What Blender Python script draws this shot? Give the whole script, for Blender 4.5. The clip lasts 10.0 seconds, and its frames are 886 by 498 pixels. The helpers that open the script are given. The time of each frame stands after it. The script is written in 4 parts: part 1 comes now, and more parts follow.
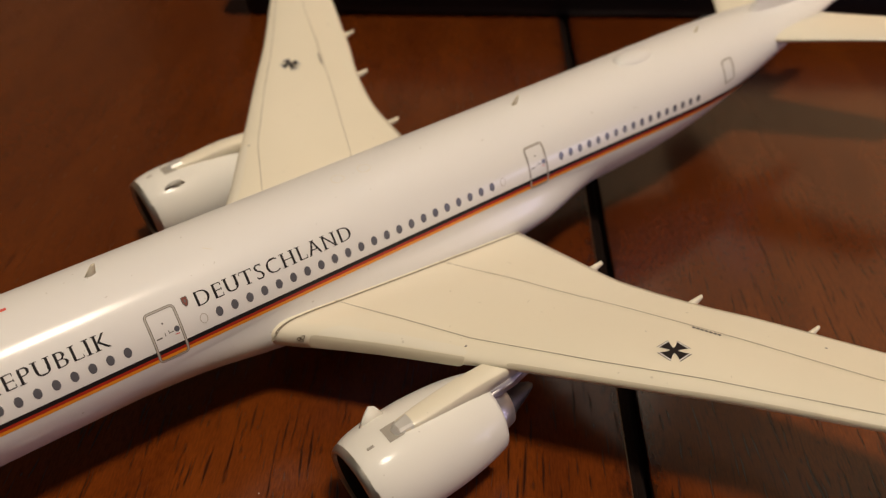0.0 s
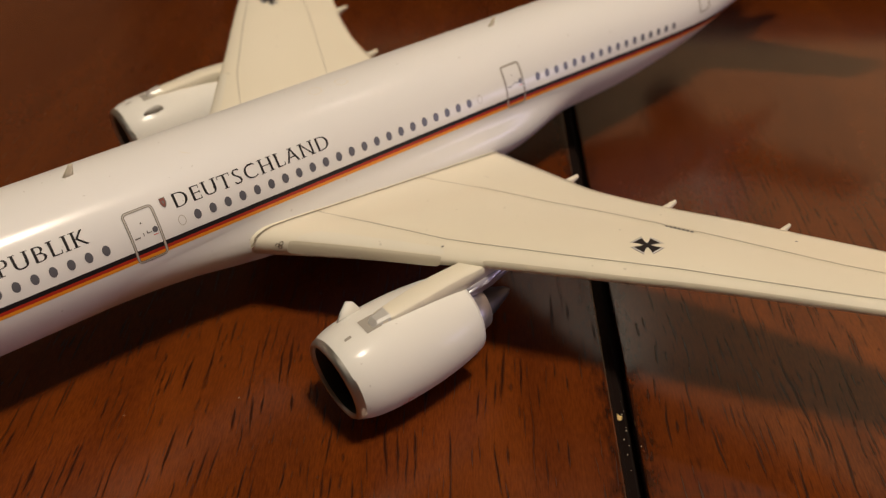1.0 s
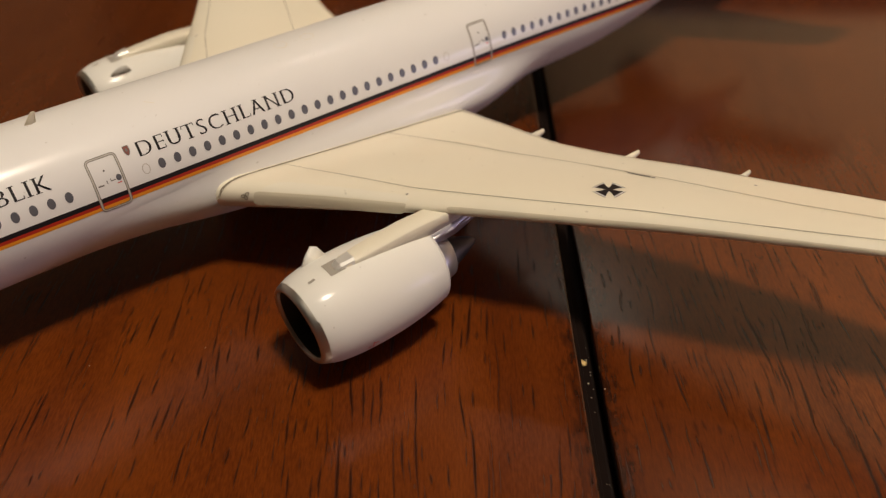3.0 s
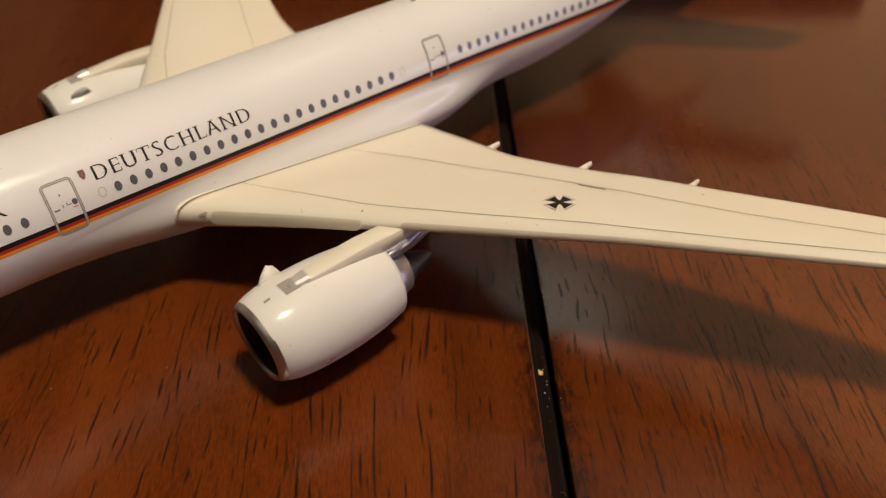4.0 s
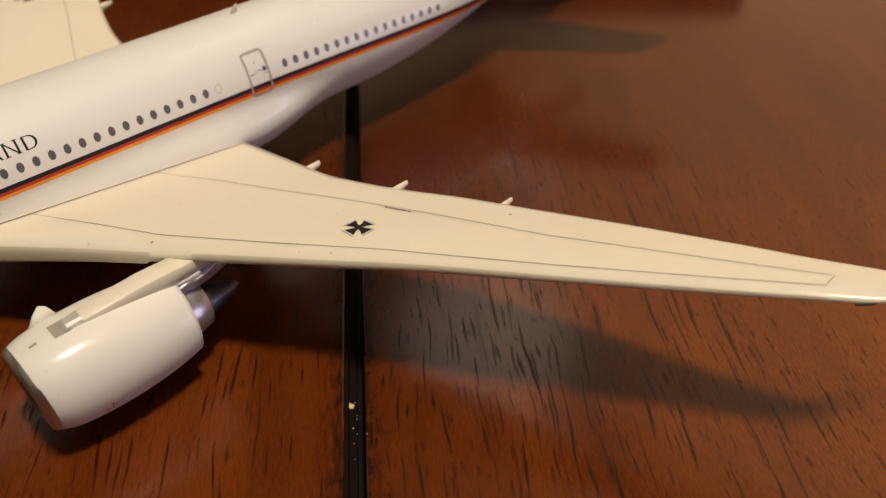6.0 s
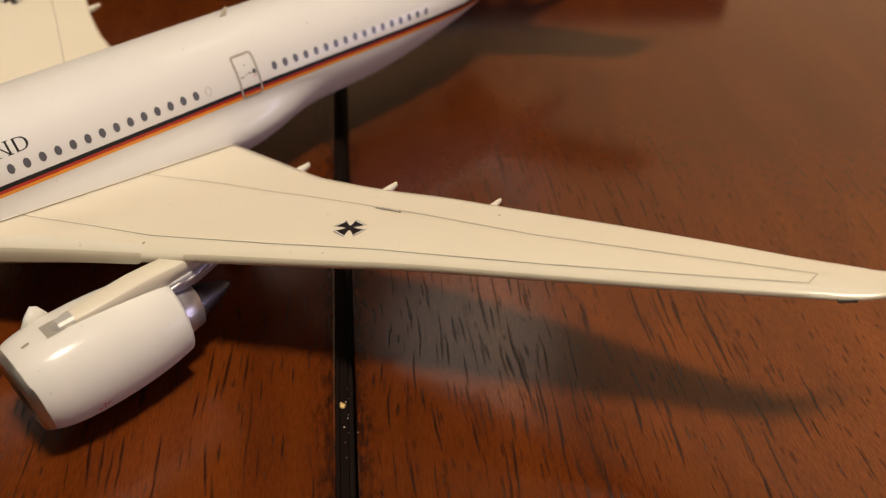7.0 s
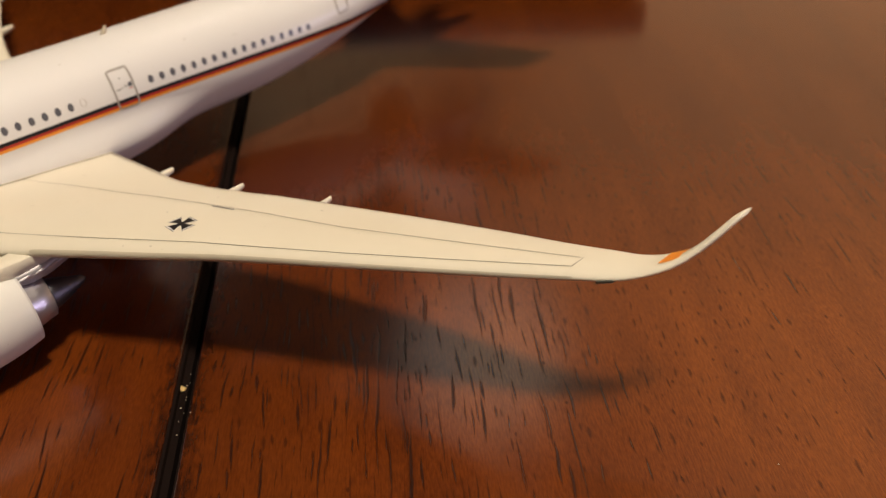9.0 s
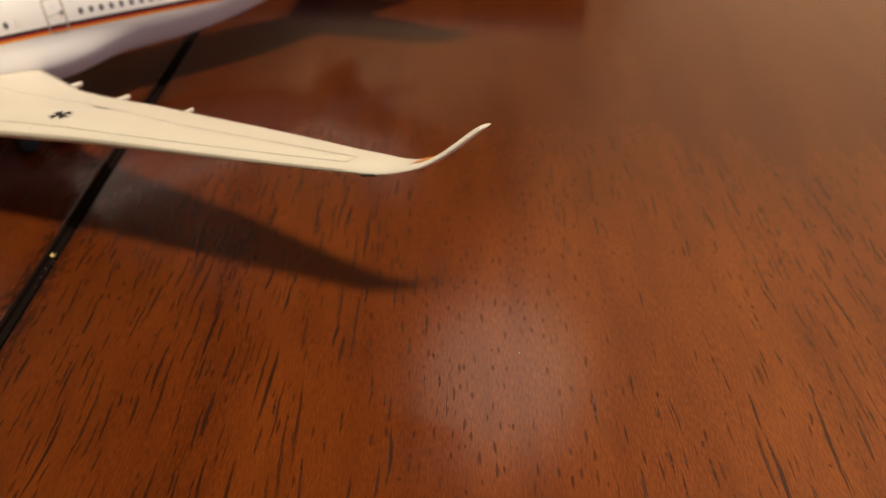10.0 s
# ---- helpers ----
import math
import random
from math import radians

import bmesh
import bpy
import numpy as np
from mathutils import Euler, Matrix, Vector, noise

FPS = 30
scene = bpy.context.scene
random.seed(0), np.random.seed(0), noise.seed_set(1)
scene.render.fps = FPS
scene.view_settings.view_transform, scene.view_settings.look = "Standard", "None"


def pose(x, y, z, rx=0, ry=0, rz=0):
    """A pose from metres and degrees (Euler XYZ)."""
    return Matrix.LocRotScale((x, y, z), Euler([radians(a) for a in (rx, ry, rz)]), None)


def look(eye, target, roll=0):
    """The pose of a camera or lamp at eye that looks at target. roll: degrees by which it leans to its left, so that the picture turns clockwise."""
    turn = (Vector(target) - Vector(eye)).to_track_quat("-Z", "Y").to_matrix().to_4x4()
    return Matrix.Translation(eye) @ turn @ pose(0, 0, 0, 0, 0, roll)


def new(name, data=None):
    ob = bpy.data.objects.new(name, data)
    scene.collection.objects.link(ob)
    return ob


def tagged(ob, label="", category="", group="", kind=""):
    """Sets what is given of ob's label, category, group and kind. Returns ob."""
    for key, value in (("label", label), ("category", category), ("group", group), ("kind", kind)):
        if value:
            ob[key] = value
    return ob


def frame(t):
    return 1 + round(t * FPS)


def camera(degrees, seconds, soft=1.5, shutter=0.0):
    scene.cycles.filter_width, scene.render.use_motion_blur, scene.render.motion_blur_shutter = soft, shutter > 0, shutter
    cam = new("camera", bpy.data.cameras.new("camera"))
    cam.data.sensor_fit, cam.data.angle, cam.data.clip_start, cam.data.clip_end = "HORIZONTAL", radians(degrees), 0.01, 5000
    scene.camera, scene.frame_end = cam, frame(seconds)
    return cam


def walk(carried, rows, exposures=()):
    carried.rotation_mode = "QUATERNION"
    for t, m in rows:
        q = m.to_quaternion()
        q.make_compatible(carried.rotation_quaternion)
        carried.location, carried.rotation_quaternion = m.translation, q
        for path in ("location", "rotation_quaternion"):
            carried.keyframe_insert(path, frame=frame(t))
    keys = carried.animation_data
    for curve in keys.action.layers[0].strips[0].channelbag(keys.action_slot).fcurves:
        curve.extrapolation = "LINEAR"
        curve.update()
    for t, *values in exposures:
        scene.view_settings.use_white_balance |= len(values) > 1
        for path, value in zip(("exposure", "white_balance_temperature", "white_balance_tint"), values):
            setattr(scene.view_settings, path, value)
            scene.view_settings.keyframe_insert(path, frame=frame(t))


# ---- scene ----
# All lengths of the model are in millimetres, at 1:400; MM turns them into metres.
MM = 0.001
cam = camera(54.76, 10.0, soft=1.25, shutter=0.2)
cam.data.dof.use_dof = True
cam.data.dof.focus_distance = 0.082
cam.data.dof.aperture_fstop = 34.0
ROWS = [
    (0, -17.23, -69.21, 73.73, 50.87, 0.47, -37.00),
    (0.1, -17.58, -69.75, 73.18, 50.87, 0.59, -36.98),
    (0.2, -19.75, -73.09, 69.80, 50.89, 1.29, -36.84),
    (0.5, -20.17, -74.80, 66.59, 51.06, 0.61, -37.37),
    (1, -20.36, -75.23, 67.03, 50.62, 0.40, -37.91),
    (1.5, -22.43, -71.92, 63.61, 50.13, 0.37, -38.22),
    (2, -21.63, -67.02, 63.62, 50.01, 0.07, -38.79),
    (2.5, -22.26, -68.42, 63.27, 50.12, 0.14, -39.03),
    (2.7, -21.75, -75.37, 62.76, 50.65, 0.10, -38.95),
    (3.8, -20.18, -81.85, 65.57, 50.35, 0.31, -39.88),
    (4, -19.00, -81.51, 65.07, 50.79, 0.53, -40.63),
    (4.5, -17.68, -81.76, 65.43, 50.60, 0.73, -41.48),
    (5, -6.25, -87.97, 65.01, 50.71, 0.20, -42.85),
    (5.5, -4.47, -87.65, 64.18, 50.67, 0.14, -43.55),
    (5.7, -4.34, -87.61, 64.28, 50.59, 0.07, -43.81),
    (6.8, -4.45, -87.79, 64.24, 50.96, -0.33, -44.74),
    (7, -5.46, -87.97, 64.54, 50.97, -0.54, -44.97),
    (7.5, -4.75, -90.96, 64.91, 51.19, -0.12, -44.99),
    (8, -4.88, -94.72, 64.85, 51.77, -0.01, -45.62),
    (8.5, -0.66, -100.20, 65.60, 51.83, 0.72, -45.32),
    (9, 4.01, -107.03, 66.54, 52.27, 0.79, -44.22),
    (9.5, 7.86, -120.27, 67.25, 52.89, 0.84, -41.54),
    (9.7, 11.86, -133.12, 66.00, 53.79, -0.22, -40.63),
    (10, 10.31, -140.24, 65.71, 53.88, -1.72, -38.48),
]
EXPOSURES = [(0.0, -0.03), (2.5, -0.01), (4.0, 0.12), (5.5, 0.17), (8.0, 0.18), (9.0, 0.28), (10.0, 0.38)]
walk(cam, [(t, pose(x * MM, y * MM, z * MM, rx, ry, rz)) for t, x, y, z, rx, ry, rz in ROWS], EXPOSURES)

# ---- light ----
world = bpy.data.worlds.new("room_air")
scene.world = world
world.use_nodes = True
world.node_tree.nodes["Background"].inputs[0].default_value = (0.9, 0.6, 0.4, 1)
world.node_tree.nodes["Background"].inputs[1].default_value = 0.02


def area_lamp(name, eye, target, size, watts, colour, shape="DISK", size_y=None):
    data = bpy.data.lights.new(name, "AREA")
    data.shape, data.size, data.energy, data.color = shape, size, watts, colour
    if size_y:
        data.size_y = size_y
    ob = new(name, data)
    ob.matrix_world = look(eye, target)
    return ob


def bulb(name, at, radius, watts, colour):
    data = bpy.data.lights.new(name, "POINT")
    data.shadow_soft_size, data.energy, data.color = radius, watts, colour
    ob = new(name, data)
    ob.location = at
    return ob


LAMP = Vector((0.03, -0.37, 1.2))
GLOBE = Vector((0.83, 0.66, 1.06))
COOL_SOURCE = Vector((0.52, -0.655, 0.07))
THIRD = Vector((0.62, 0.11, 1.2))
WALL_FILL = Vector((0.80, 0.42, -0.38))
bulb("lamp_light", LAMP, 0.08, 47, (1.0, 0.865, 0.685))
bulb("globe_light", GLOBE, 0.15, 0.9, (1.0, 0.86, 0.70))
bulb("third_light", THIRD, 0.03, 3.0, (1.0, 0.90, 0.76))
# Added out of sight below the table to brighten the east wall's reflection.
bulb("wall_fill_light", WALL_FILL, 0.06, 30, (1.0, 0.80, 0.60))
# Cool light added for the lilac tint and glints; no such source is seen.
area_lamp("cool_source_light", COOL_SOURCE, (0.03, -0.02, 0.01), 0.15, 0.56, (0.76, 0.68, 1.0), "RECTANGLE", 0.075)


# ---- materials ----
def material(name, colour, rough=0.5, metal=0.0, coat=0.0, spec=0.5):
    mat = bpy.data.materials.new(name)
    mat.use_nodes = True
    b = mat.node_tree.nodes["Principled BSDF"]
    b.inputs["Base Color"].default_value = (*colour, 1)
    b.inputs["Roughness"].default_value = rough
    b.inputs["Metallic"].default_value = metal
    b.inputs["Coat Weight"].default_value = coat
    b.inputs["Coat Roughness"].default_value = 0.13
    b.inputs["Specular IOR Level"].default_value = spec
    return mat


class Nodes:
    """A short way to write node trees."""

    def __init__(self, mat):
        self.tree = mat.node_tree
        self.bsdf = self.tree.nodes["Principled BSDF"]

    def add(self, kind):
        return self.tree.nodes.new(kind)

    def link(self, a, b):
        self.tree.links.new(a, b)

    def math(self, op, a, b=0.0, c=0.0):
        node = self.add("ShaderNodeMath")
        node.operation = op
        for socket, value in zip(node.inputs, (a, b, c)):
            if isinstance(value, (int, float)):
                socket.default_value = value
            else:
                self.link(value, socket)
        return node.outputs[0]

    def noise(self, vector, scale, detail=3.0, rough=0.55):
        node = self.add("ShaderNodeTexNoise")
        node.inputs["Scale"].default_value = scale
        node.inputs["Detail"].default_value = detail
        node.inputs["Roughness"].default_value = rough
        if vector:
            self.link(vector, node.inputs["Vector"])
        return node.outputs["Fac"]

    def ramp(self, fac, stops):
        node = self.add("ShaderNodeValToRGB")
        while len(node.color_ramp.elements) < len(stops):
            node.color_ramp.elements.new(0.5)
        for e, (at, colour) in zip(node.color_ramp.elements, stops):
            e.position, e.color = at, (*colour, 1) if len(colour) == 3 else colour
        self.link(fac, node.inputs[0])
        return node.outputs[0]

    def mix(self, fac, a, b, blend="MIX"):
        node = self.add("ShaderNodeMix")
        node.data_type, node.blend_type = "RGBA", blend
        for socket, value in ((node.inputs[0], fac), (node.inputs[6], a), (node.inputs[7], b)):
            if isinstance(value, (int, float)):
                socket.default_value = value
            elif isinstance(value, tuple):
                socket.default_value = (*value, 1)
            else:
                self.link(value, socket)
        return node.outputs[2]

    def coords(self, scale=(1, 1, 1), turn=0.0, shift=(0, 0, 0)):
        tc = self.add("ShaderNodeTexCoord")
        mp = self.add("ShaderNodeMapping")
        mp.inputs["Scale"].default_value = scale
        mp.inputs["Rotation"].default_value = (0, 0, turn)
        mp.inputs["Location"].default_value = shift
        self.link(tc.outputs["Object"], mp.inputs["Vector"])
        return mp.outputs[0]

    def bump(self, height, strength, distance):
        node = self.add("ShaderNodeBump")
        node.inputs["Strength"].default_value = strength
        node.inputs["Distance"].default_value = distance
        self.link(height, node.inputs["Height"])
        self.link(node.outputs[0], self.bsdf.inputs["Normal"])


def paint(name, colour, rough, dirt, coat=0.42):
    """Sprayed model paint: a fine orange peel, faint yellowing and specks of dust."""
    mat = material(name, colour, rough, coat=coat, spec=0.3)
    n = Nodes(mat)
    n.bsdf.inputs["Coat Roughness"].default_value = 0.17
    v = n.coords()
    broad = n.noise(v, 55, 3)
    fine = n.noise(v, 900, 2)
    base = n.mix(n.math("MULTIPLY", broad, 0.5), colour, tuple(c * (1 - dirt * k) for c, k in zip(colour, (1, 1.15, 1.5))))
    speck = n.math("GREATER_THAN", n.noise(v, 1700, 1), 0.78)
    base = n.mix(n.math("MULTIPLY", speck, 0.25), base, (0.25, 0.2, 0.15))
    n.link(base, n.bsdf.inputs["Base Color"])
    n.link(n.math("MULTIPLY_ADD", broad, 0.14, rough - 0.05), n.bsdf.inputs["Roughness"])
    n.bump(n.math("ADD", fine, n.math("MULTIPLY", broad, 2.0)), 0.08, 0.00003)
    return mat


WHITE = paint("white_gloss_paint", (0.78, 0.765, 0.76), 0.5, 0.05)
CREAM = paint("cream_wing_paint", (0.82, 0.765, 0.64), 0.5, 0.15)
# Slat beige is cream with the slat's shading put in; also on the antennas.
SLAT = paint("shaded_slat_beige", (0.62, 0.56, 0.44), 0.45, 0.08)
FIELD = paint("pale_slat_field_paint", (0.80, 0.755, 0.65), 0.42, 0.08)
NACELLE = paint("white_nacelle_paint", (0.78, 0.76, 0.72), 0.5, 0.05, 0.3)
BLACK = material("black_decal", (0.012, 0.009, 0.010), 0.5, spec=0.3)
RED = material("red_decal", (0.42, 0.022, 0.008), 0.45)
GOLD = material("gold_decal", (0.80, 0.30, 0.02), 0.35)
ORANGE = material("orange_decal", (0.80, 0.27, 0.03), 0.35)
WINDOW = material("slate_window_decal", (0.11, 0.108, 0.125), 0.3)
GREY = material("grey_line_decal", (0.15, 0.14, 0.13), 0.4)
PALE = material("pale_line_decal", (0.50, 0.46, 0.42), 0.35)
LINE = material("dark_panel_line", (0.13, 0.11, 0.075), 0.5)
FAINT = material("faint_panel_line", (0.72, 0.66, 0.54), 0.5)
DOOR_LINE = material("grey_door_line", (0.19, 0.175, 0.15), 0.4)
JOINT = material("joint_shadow_brown", (0.20, 0.165, 0.115), 0.6)
PLATE = material("grey_plate_paint", (0.36, 0.33, 0.29), 0.4)
CREST = material("dull_crest_red", (0.22, 0.06, 0.045), 0.45)
PINK = material("faded_red_decal", (0.65, 0.10, 0.08), 0.4)
DARK = material("dark_fan", (0.075, 0.078, 0.062), 0.4)
RUBBER = material("black_tyre_rubber", (0.02, 0.02, 0.02), 0.7)


def metal(name, colour, rough, share=1.0):
    mat = material(name, colour, rough, metal=share)
    n = Nodes(mat)
    v = n.coords((1, 1, 1))
    f = n.noise(v, 1400, 3)
    n.link(n.math("MULTIPLY_ADD", f, 0.25, rough - 0.1), n.bsdf.inputs["Roughness"])
    n.bump(f, 0.15, 0.00004)
    return mat


SILVER = metal("painted_silver", (0.72, 0.70, 0.67), 0.5, 0.6)
STEEL = metal("dull_exhaust_steel", (0.11, 0.105, 0.12), 0.42, 0.9)
NOZZLE = metal("speckled_nozzle_metal", (0.56, 0.54, 0.57), 0.36, 0.85)
SHIELD = metal("lilac_shield_metal", (0.56, 0.53, 0.55), 0.45, 0.75)
MARK = material("faint_cowl_decal", (0.34, 0.31, 0.27), 0.5)
PANEL = material("brown_panel_line", (0.17, 0.14, 0.095), 0.5)
LIP = metal("bare_lip_metal", (0.58, 0.55, 0.50), 0.40)

GRAIN = math.atan2(56.0, 45.6)


def wood(name, shift, tint, matt, shine):
    """Red-brown lacquered mahogany: growth bands, short dark pores along the grain, satin lacquer."""
    mat = material(name, (0.13, 0.03, 0.005), 0.3)
    n = Nodes(mat)
    along = n.coords((1, 1, 1), -GRAIN, shift)
    sep = n.add("ShaderNodeSeparateXYZ")
    n.link(along, sep.inputs[0])
    run, cross = sep.outputs[0], sep.outputs[1]

    def stretched(long, wide):
        c = n.add("ShaderNodeCombineXYZ")
        n.link(n.math("MULTIPLY", run, long), c.inputs[0])
        n.link(n.math("MULTIPLY", cross, wide), c.inputs[1])
        return c.outputs[0]

    def dice(a, b):
        c = n.add("ShaderNodeCombineXYZ")
        for socket, value in zip(c.inputs, (a, b)):
            if isinstance(value, (int, float)):
                socket.default_value = value
            else:
                n.link(value, socket)
        w = n.add("ShaderNodeTexWhiteNoise")
        w.noise_dimensions = "2D"
        n.link(c.outputs[0], w.inputs["Vector"])
        rgb = n.add("ShaderNodeSeparateColor")
        n.link(w.outputs["Color"], rgb.inputs[0])
        return rgb.outputs

    wobble = n.noise(stretched(35, 90), 1.0, 2)
    ripple = n.noise(stretched(420, 1200), 1.0, 2)
    band = n.noise(stretched(8, 95), 1.0, 3)
    cloud = n.noise(stretched(16, 34), 1.0, 2)
    fibre = n.noise(stretched(420, 5200), 1.0, 3)
    mottle = n.noise(stretched(900, 5200), 1.0, 3, 0.65)
    thick = n.math("MULTIPLY_ADD", cloud, 2.2, -0.55)
    thick.node.use_clamp = True

    # open long pores beside the seam, short flecks further out, then a few long lines
    out = n.math("SUBTRACT", n.math("MULTIPLY", n.math("SUBTRACT", cross, shift[1]), -1.0), 0.048)
    far = n.math("DIVIDE", n.math("SUBTRACT", out, 0.057), 0.011)
    flecky = n.math("SUBTRACT", 1.25, n.math("MULTIPLY", far, far))
    flecky.node.use_clamp = True
    plain = n.math("SUBTRACT", 1.0, n.math("MULTIPLY", flecky, 0.85))
    near = n.math("MAXIMUM", n.math("SUBTRACT", 1.0, n.math("MULTIPLY", n.math("ABSOLUTE", out), 55.0)), 0.0)

    def pores(lane, pitch, slim, seed, chance, zone):
        """Dark strokes: lanes across the grain, each with its own stagger, each stroke with its own length."""
        bent = n.math("ADD", cross, n.math("ADD", n.math("MULTIPLY", wobble, 0.0035), n.math("MULTIPLY", ripple, 0.00035)))
        u = n.math("MULTIPLY_ADD", bent, 1.0 / lane, seed)
        col = n.math("FLOOR", u)
        own = dice(col, seed)
        v = n.math("ADD", n.math("MULTIPLY", run, 1.0 / pitch), n.math("MULTIPLY", own[0], 37.0))
        row = n.math("FLOOR", v)
        r = dice(col, n.math("ADD", row, seed * 3.3))
        fu = n.math("SUBTRACT", n.math("SUBTRACT", n.math("FRACT", u), 0.5), n.math("MULTIPLY_ADD", r[1], 0.5, -0.25))
        fv = n.math("SUBTRACT", n.math("FRACT", v), 0.5)
        half = n.math("MULTIPLY_ADD", r[2], 0.38, 0.10)
        e = n.math("ABSOLUTE", n.math("DIVIDE", fv, half))
        taper = n.math("SUBTRACT", 1.0, n.math("MULTIPLY", e, e))
        width = n.math("MULTIPLY", n.math("MULTIPLY_ADD", r[1], 0.6, 0.6), n.math("MULTIPLY", taper, slim))
        inside = n.math("MULTIPLY", n.math("SUBTRACT", width, n.math("ABSOLUTE", fu)), 1.25 / slim)
        inside.node.use_clamp = True
        picked = n.math("LESS_THAN", r[0], n.math("MULTIPLY", zone, chance))
        return n.math("MULTIPLY", inside, picked)

    front = n.math("MULTIPLY", n.math("SUBTRACT", -0.0008, out), 400.0)
    front.node.use_clamp = True
    long_zone = n.math("ADD", n.math("MULTIPLY", thick, plain), n.math("MULTIPLY", front, 0.30))
    p1 = pores(0.00085, 0.0095, 0.22, 3.0, 0.62, long_zone)
    p2 = pores(0.00066, 0.0062, 0.24, 17.0, 0.46, long_zone)
    p3 = pores(0.00072, 0.0028, 0.31, 41.0, 0.42, n.math("MULTIPLY_ADD", flecky, 0.9, n.math("MULTIPLY", thick, 0.35)))
    # the longest strokes: a broad strip beside the seam, and a few lines far out
    strip = n.math("DIVIDE", n.math("SUBTRACT", out, 0.026), 0.017)
    strip = n.math("SUBTRACT", 1.2, n.math("MULTIPLY", strip, strip))
    strip.node.use_clamp = True
    rim = n.math("MULTIPLY", n.math("SUBTRACT", out, 0.074), 60.0)
    rim.node.use_clamp = True
    inner = n.math("DIVIDE", n.math("ADD", out, 0.017), 0.015)
    inner = n.math("SUBTRACT", 1.1, n.math("MULTIPLY", inner, inner))
    inner.node.use_clamp = True
    strip = n.math("MULTIPLY_ADD", inner, 0.75, strip)
    p0 = pores(0.00120, 0.0180, 0.20, 67.0, 0.62, n.math("MULTIPLY_ADD", rim, 0.55, strip))
    p1 = n.math("MAXIMUM", p0, p1)
    pore = n.math("MAXIMUM", n.math("MAXIMUM", p1, n.math("MULTIPLY", p2, 0.9)), n.math("MULTIPLY", p3, 0.66))
    base = n.ramp(band, [(0.25, (0.074, 0.0132, 0.0019)), (0.5, (0.120, 0.0255, 0.0034)), (0.78, (0.168, 0.0395, 0.0052))])
    base = n.mix(n.math("MULTIPLY", fibre, 0.55), base, (0.045, 0.0080, 0.0014))
    grains = n.math("MULTIPLY_ADD", mottle, 4.0, -1.5)
    grains.node.use_clamp = True
    base = n.mix(n.math("MULTIPLY", grains, 0.30), base, (0.24, 0.054, 0.005))
    # Base colour darkens towards the seam on both boards.
    base = n.mix(n.math("MULTIPLY", near, 0.30), base, (0.040, 0.0065, 0.0014))
    # Aft mask: pore fade and darkening put the far haze into the colour.
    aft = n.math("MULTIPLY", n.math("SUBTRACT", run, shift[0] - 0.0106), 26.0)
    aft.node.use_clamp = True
    pore = n.math("MULTIPLY", pore, n.math("MULTIPLY_ADD", aft, -0.5, 1.0))
    # Pores also fade far out, as haze would soften them.
    faint = n.math("MULTIPLY", n.math("SUBTRACT", out, 0.044), 45.0)
    faint.node.use_clamp = True
    pore = n.math("MULTIPLY", pore, n.math("MULTIPLY_ADD", faint, -0.05, 1.0))
    base = n.mix(n.math("MULTIPLY", pore, 0.92), base, (0.014, 0.0034, 0.0012))
    # broad smoky figure, and ragged wear along the two lips of the seam
    smoke = n.math("MULTIPLY_ADD", n.noise(stretched(60, 210), 1.0, 3, 0.6), 3.2, -1.35)
    smoke.node.use_clamp = True
    base = n.mix(n.math("MULTIPLY", smoke, 0.38), base, (0.050, 0.0085, 0.0014))
    lip_wear = n.math("SUBTRACT", 1.35, n.math("MULTIPLY", n.math("ABSOLUTE", out), 460.0))
    ragged = n.math("MULTIPLY_ADD", n.noise(stretched(520, 1500), 1.0, 3, 0.6), 6.0, -3.1)
    lip_wear = n.math("ADD", lip_wear, n.math("MULTIPLY", ragged, 0.55))
    lip_wear.node.use_clamp = True
    base = n.mix(n.math("MULTIPLY", lip_wear, 0.82), base, (0.012, 0.0035, 0.0018))
    # base colour: lighter and more orange away from the seam, less so aft
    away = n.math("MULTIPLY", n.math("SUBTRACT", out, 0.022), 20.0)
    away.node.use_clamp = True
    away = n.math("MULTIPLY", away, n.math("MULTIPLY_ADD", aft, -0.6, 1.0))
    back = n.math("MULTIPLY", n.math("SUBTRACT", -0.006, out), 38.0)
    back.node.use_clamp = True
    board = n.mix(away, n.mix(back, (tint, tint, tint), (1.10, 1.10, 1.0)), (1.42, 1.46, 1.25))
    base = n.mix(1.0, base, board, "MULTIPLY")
    # Darker base aft, lowering shadow contrast there as haze would.
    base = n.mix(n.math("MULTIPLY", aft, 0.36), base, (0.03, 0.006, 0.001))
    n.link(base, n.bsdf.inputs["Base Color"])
    rough = n.math("MULTIPLY_ADD", cloud, 0.06, n.math("MULTIPLY_ADD", mottle, 0.04, matt))
    n.link(n.math("ADD", rough, n.math("MULTIPLY", pore, 0.12)), n.bsdf.inputs["Roughness"])
    n.link(n.math("MULTIPLY_ADD", pore, -0.25, shine), n.bsdf.inputs["Specular IOR Level"])
    height = n.math("ADD", n.math("MULTIPLY", fibre, 0.25), n.math("MULTIPLY_ADD", pore, -1.0, n.math("MULTIPLY", mottle, 0.05)))
    n.bump(height, 0.14, 0.00003)
    return mat


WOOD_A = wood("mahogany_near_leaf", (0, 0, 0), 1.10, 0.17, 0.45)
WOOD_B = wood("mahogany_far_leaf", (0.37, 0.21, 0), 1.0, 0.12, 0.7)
GROOVE = material("dark_seam_wood", (0.008, 0.004, 0.003), 0.5, spec=0.15)
EDGE = material("worn_seam_edge", (0.007, 0.003, 0.002), 0.8, spec=0.1)
FLECK = material("pale_wood_chip", (0.72, 0.50, 0.20), 0.6)
DUST = material("pale_dust", (0.5, 0.42, 0.30), 0.8)


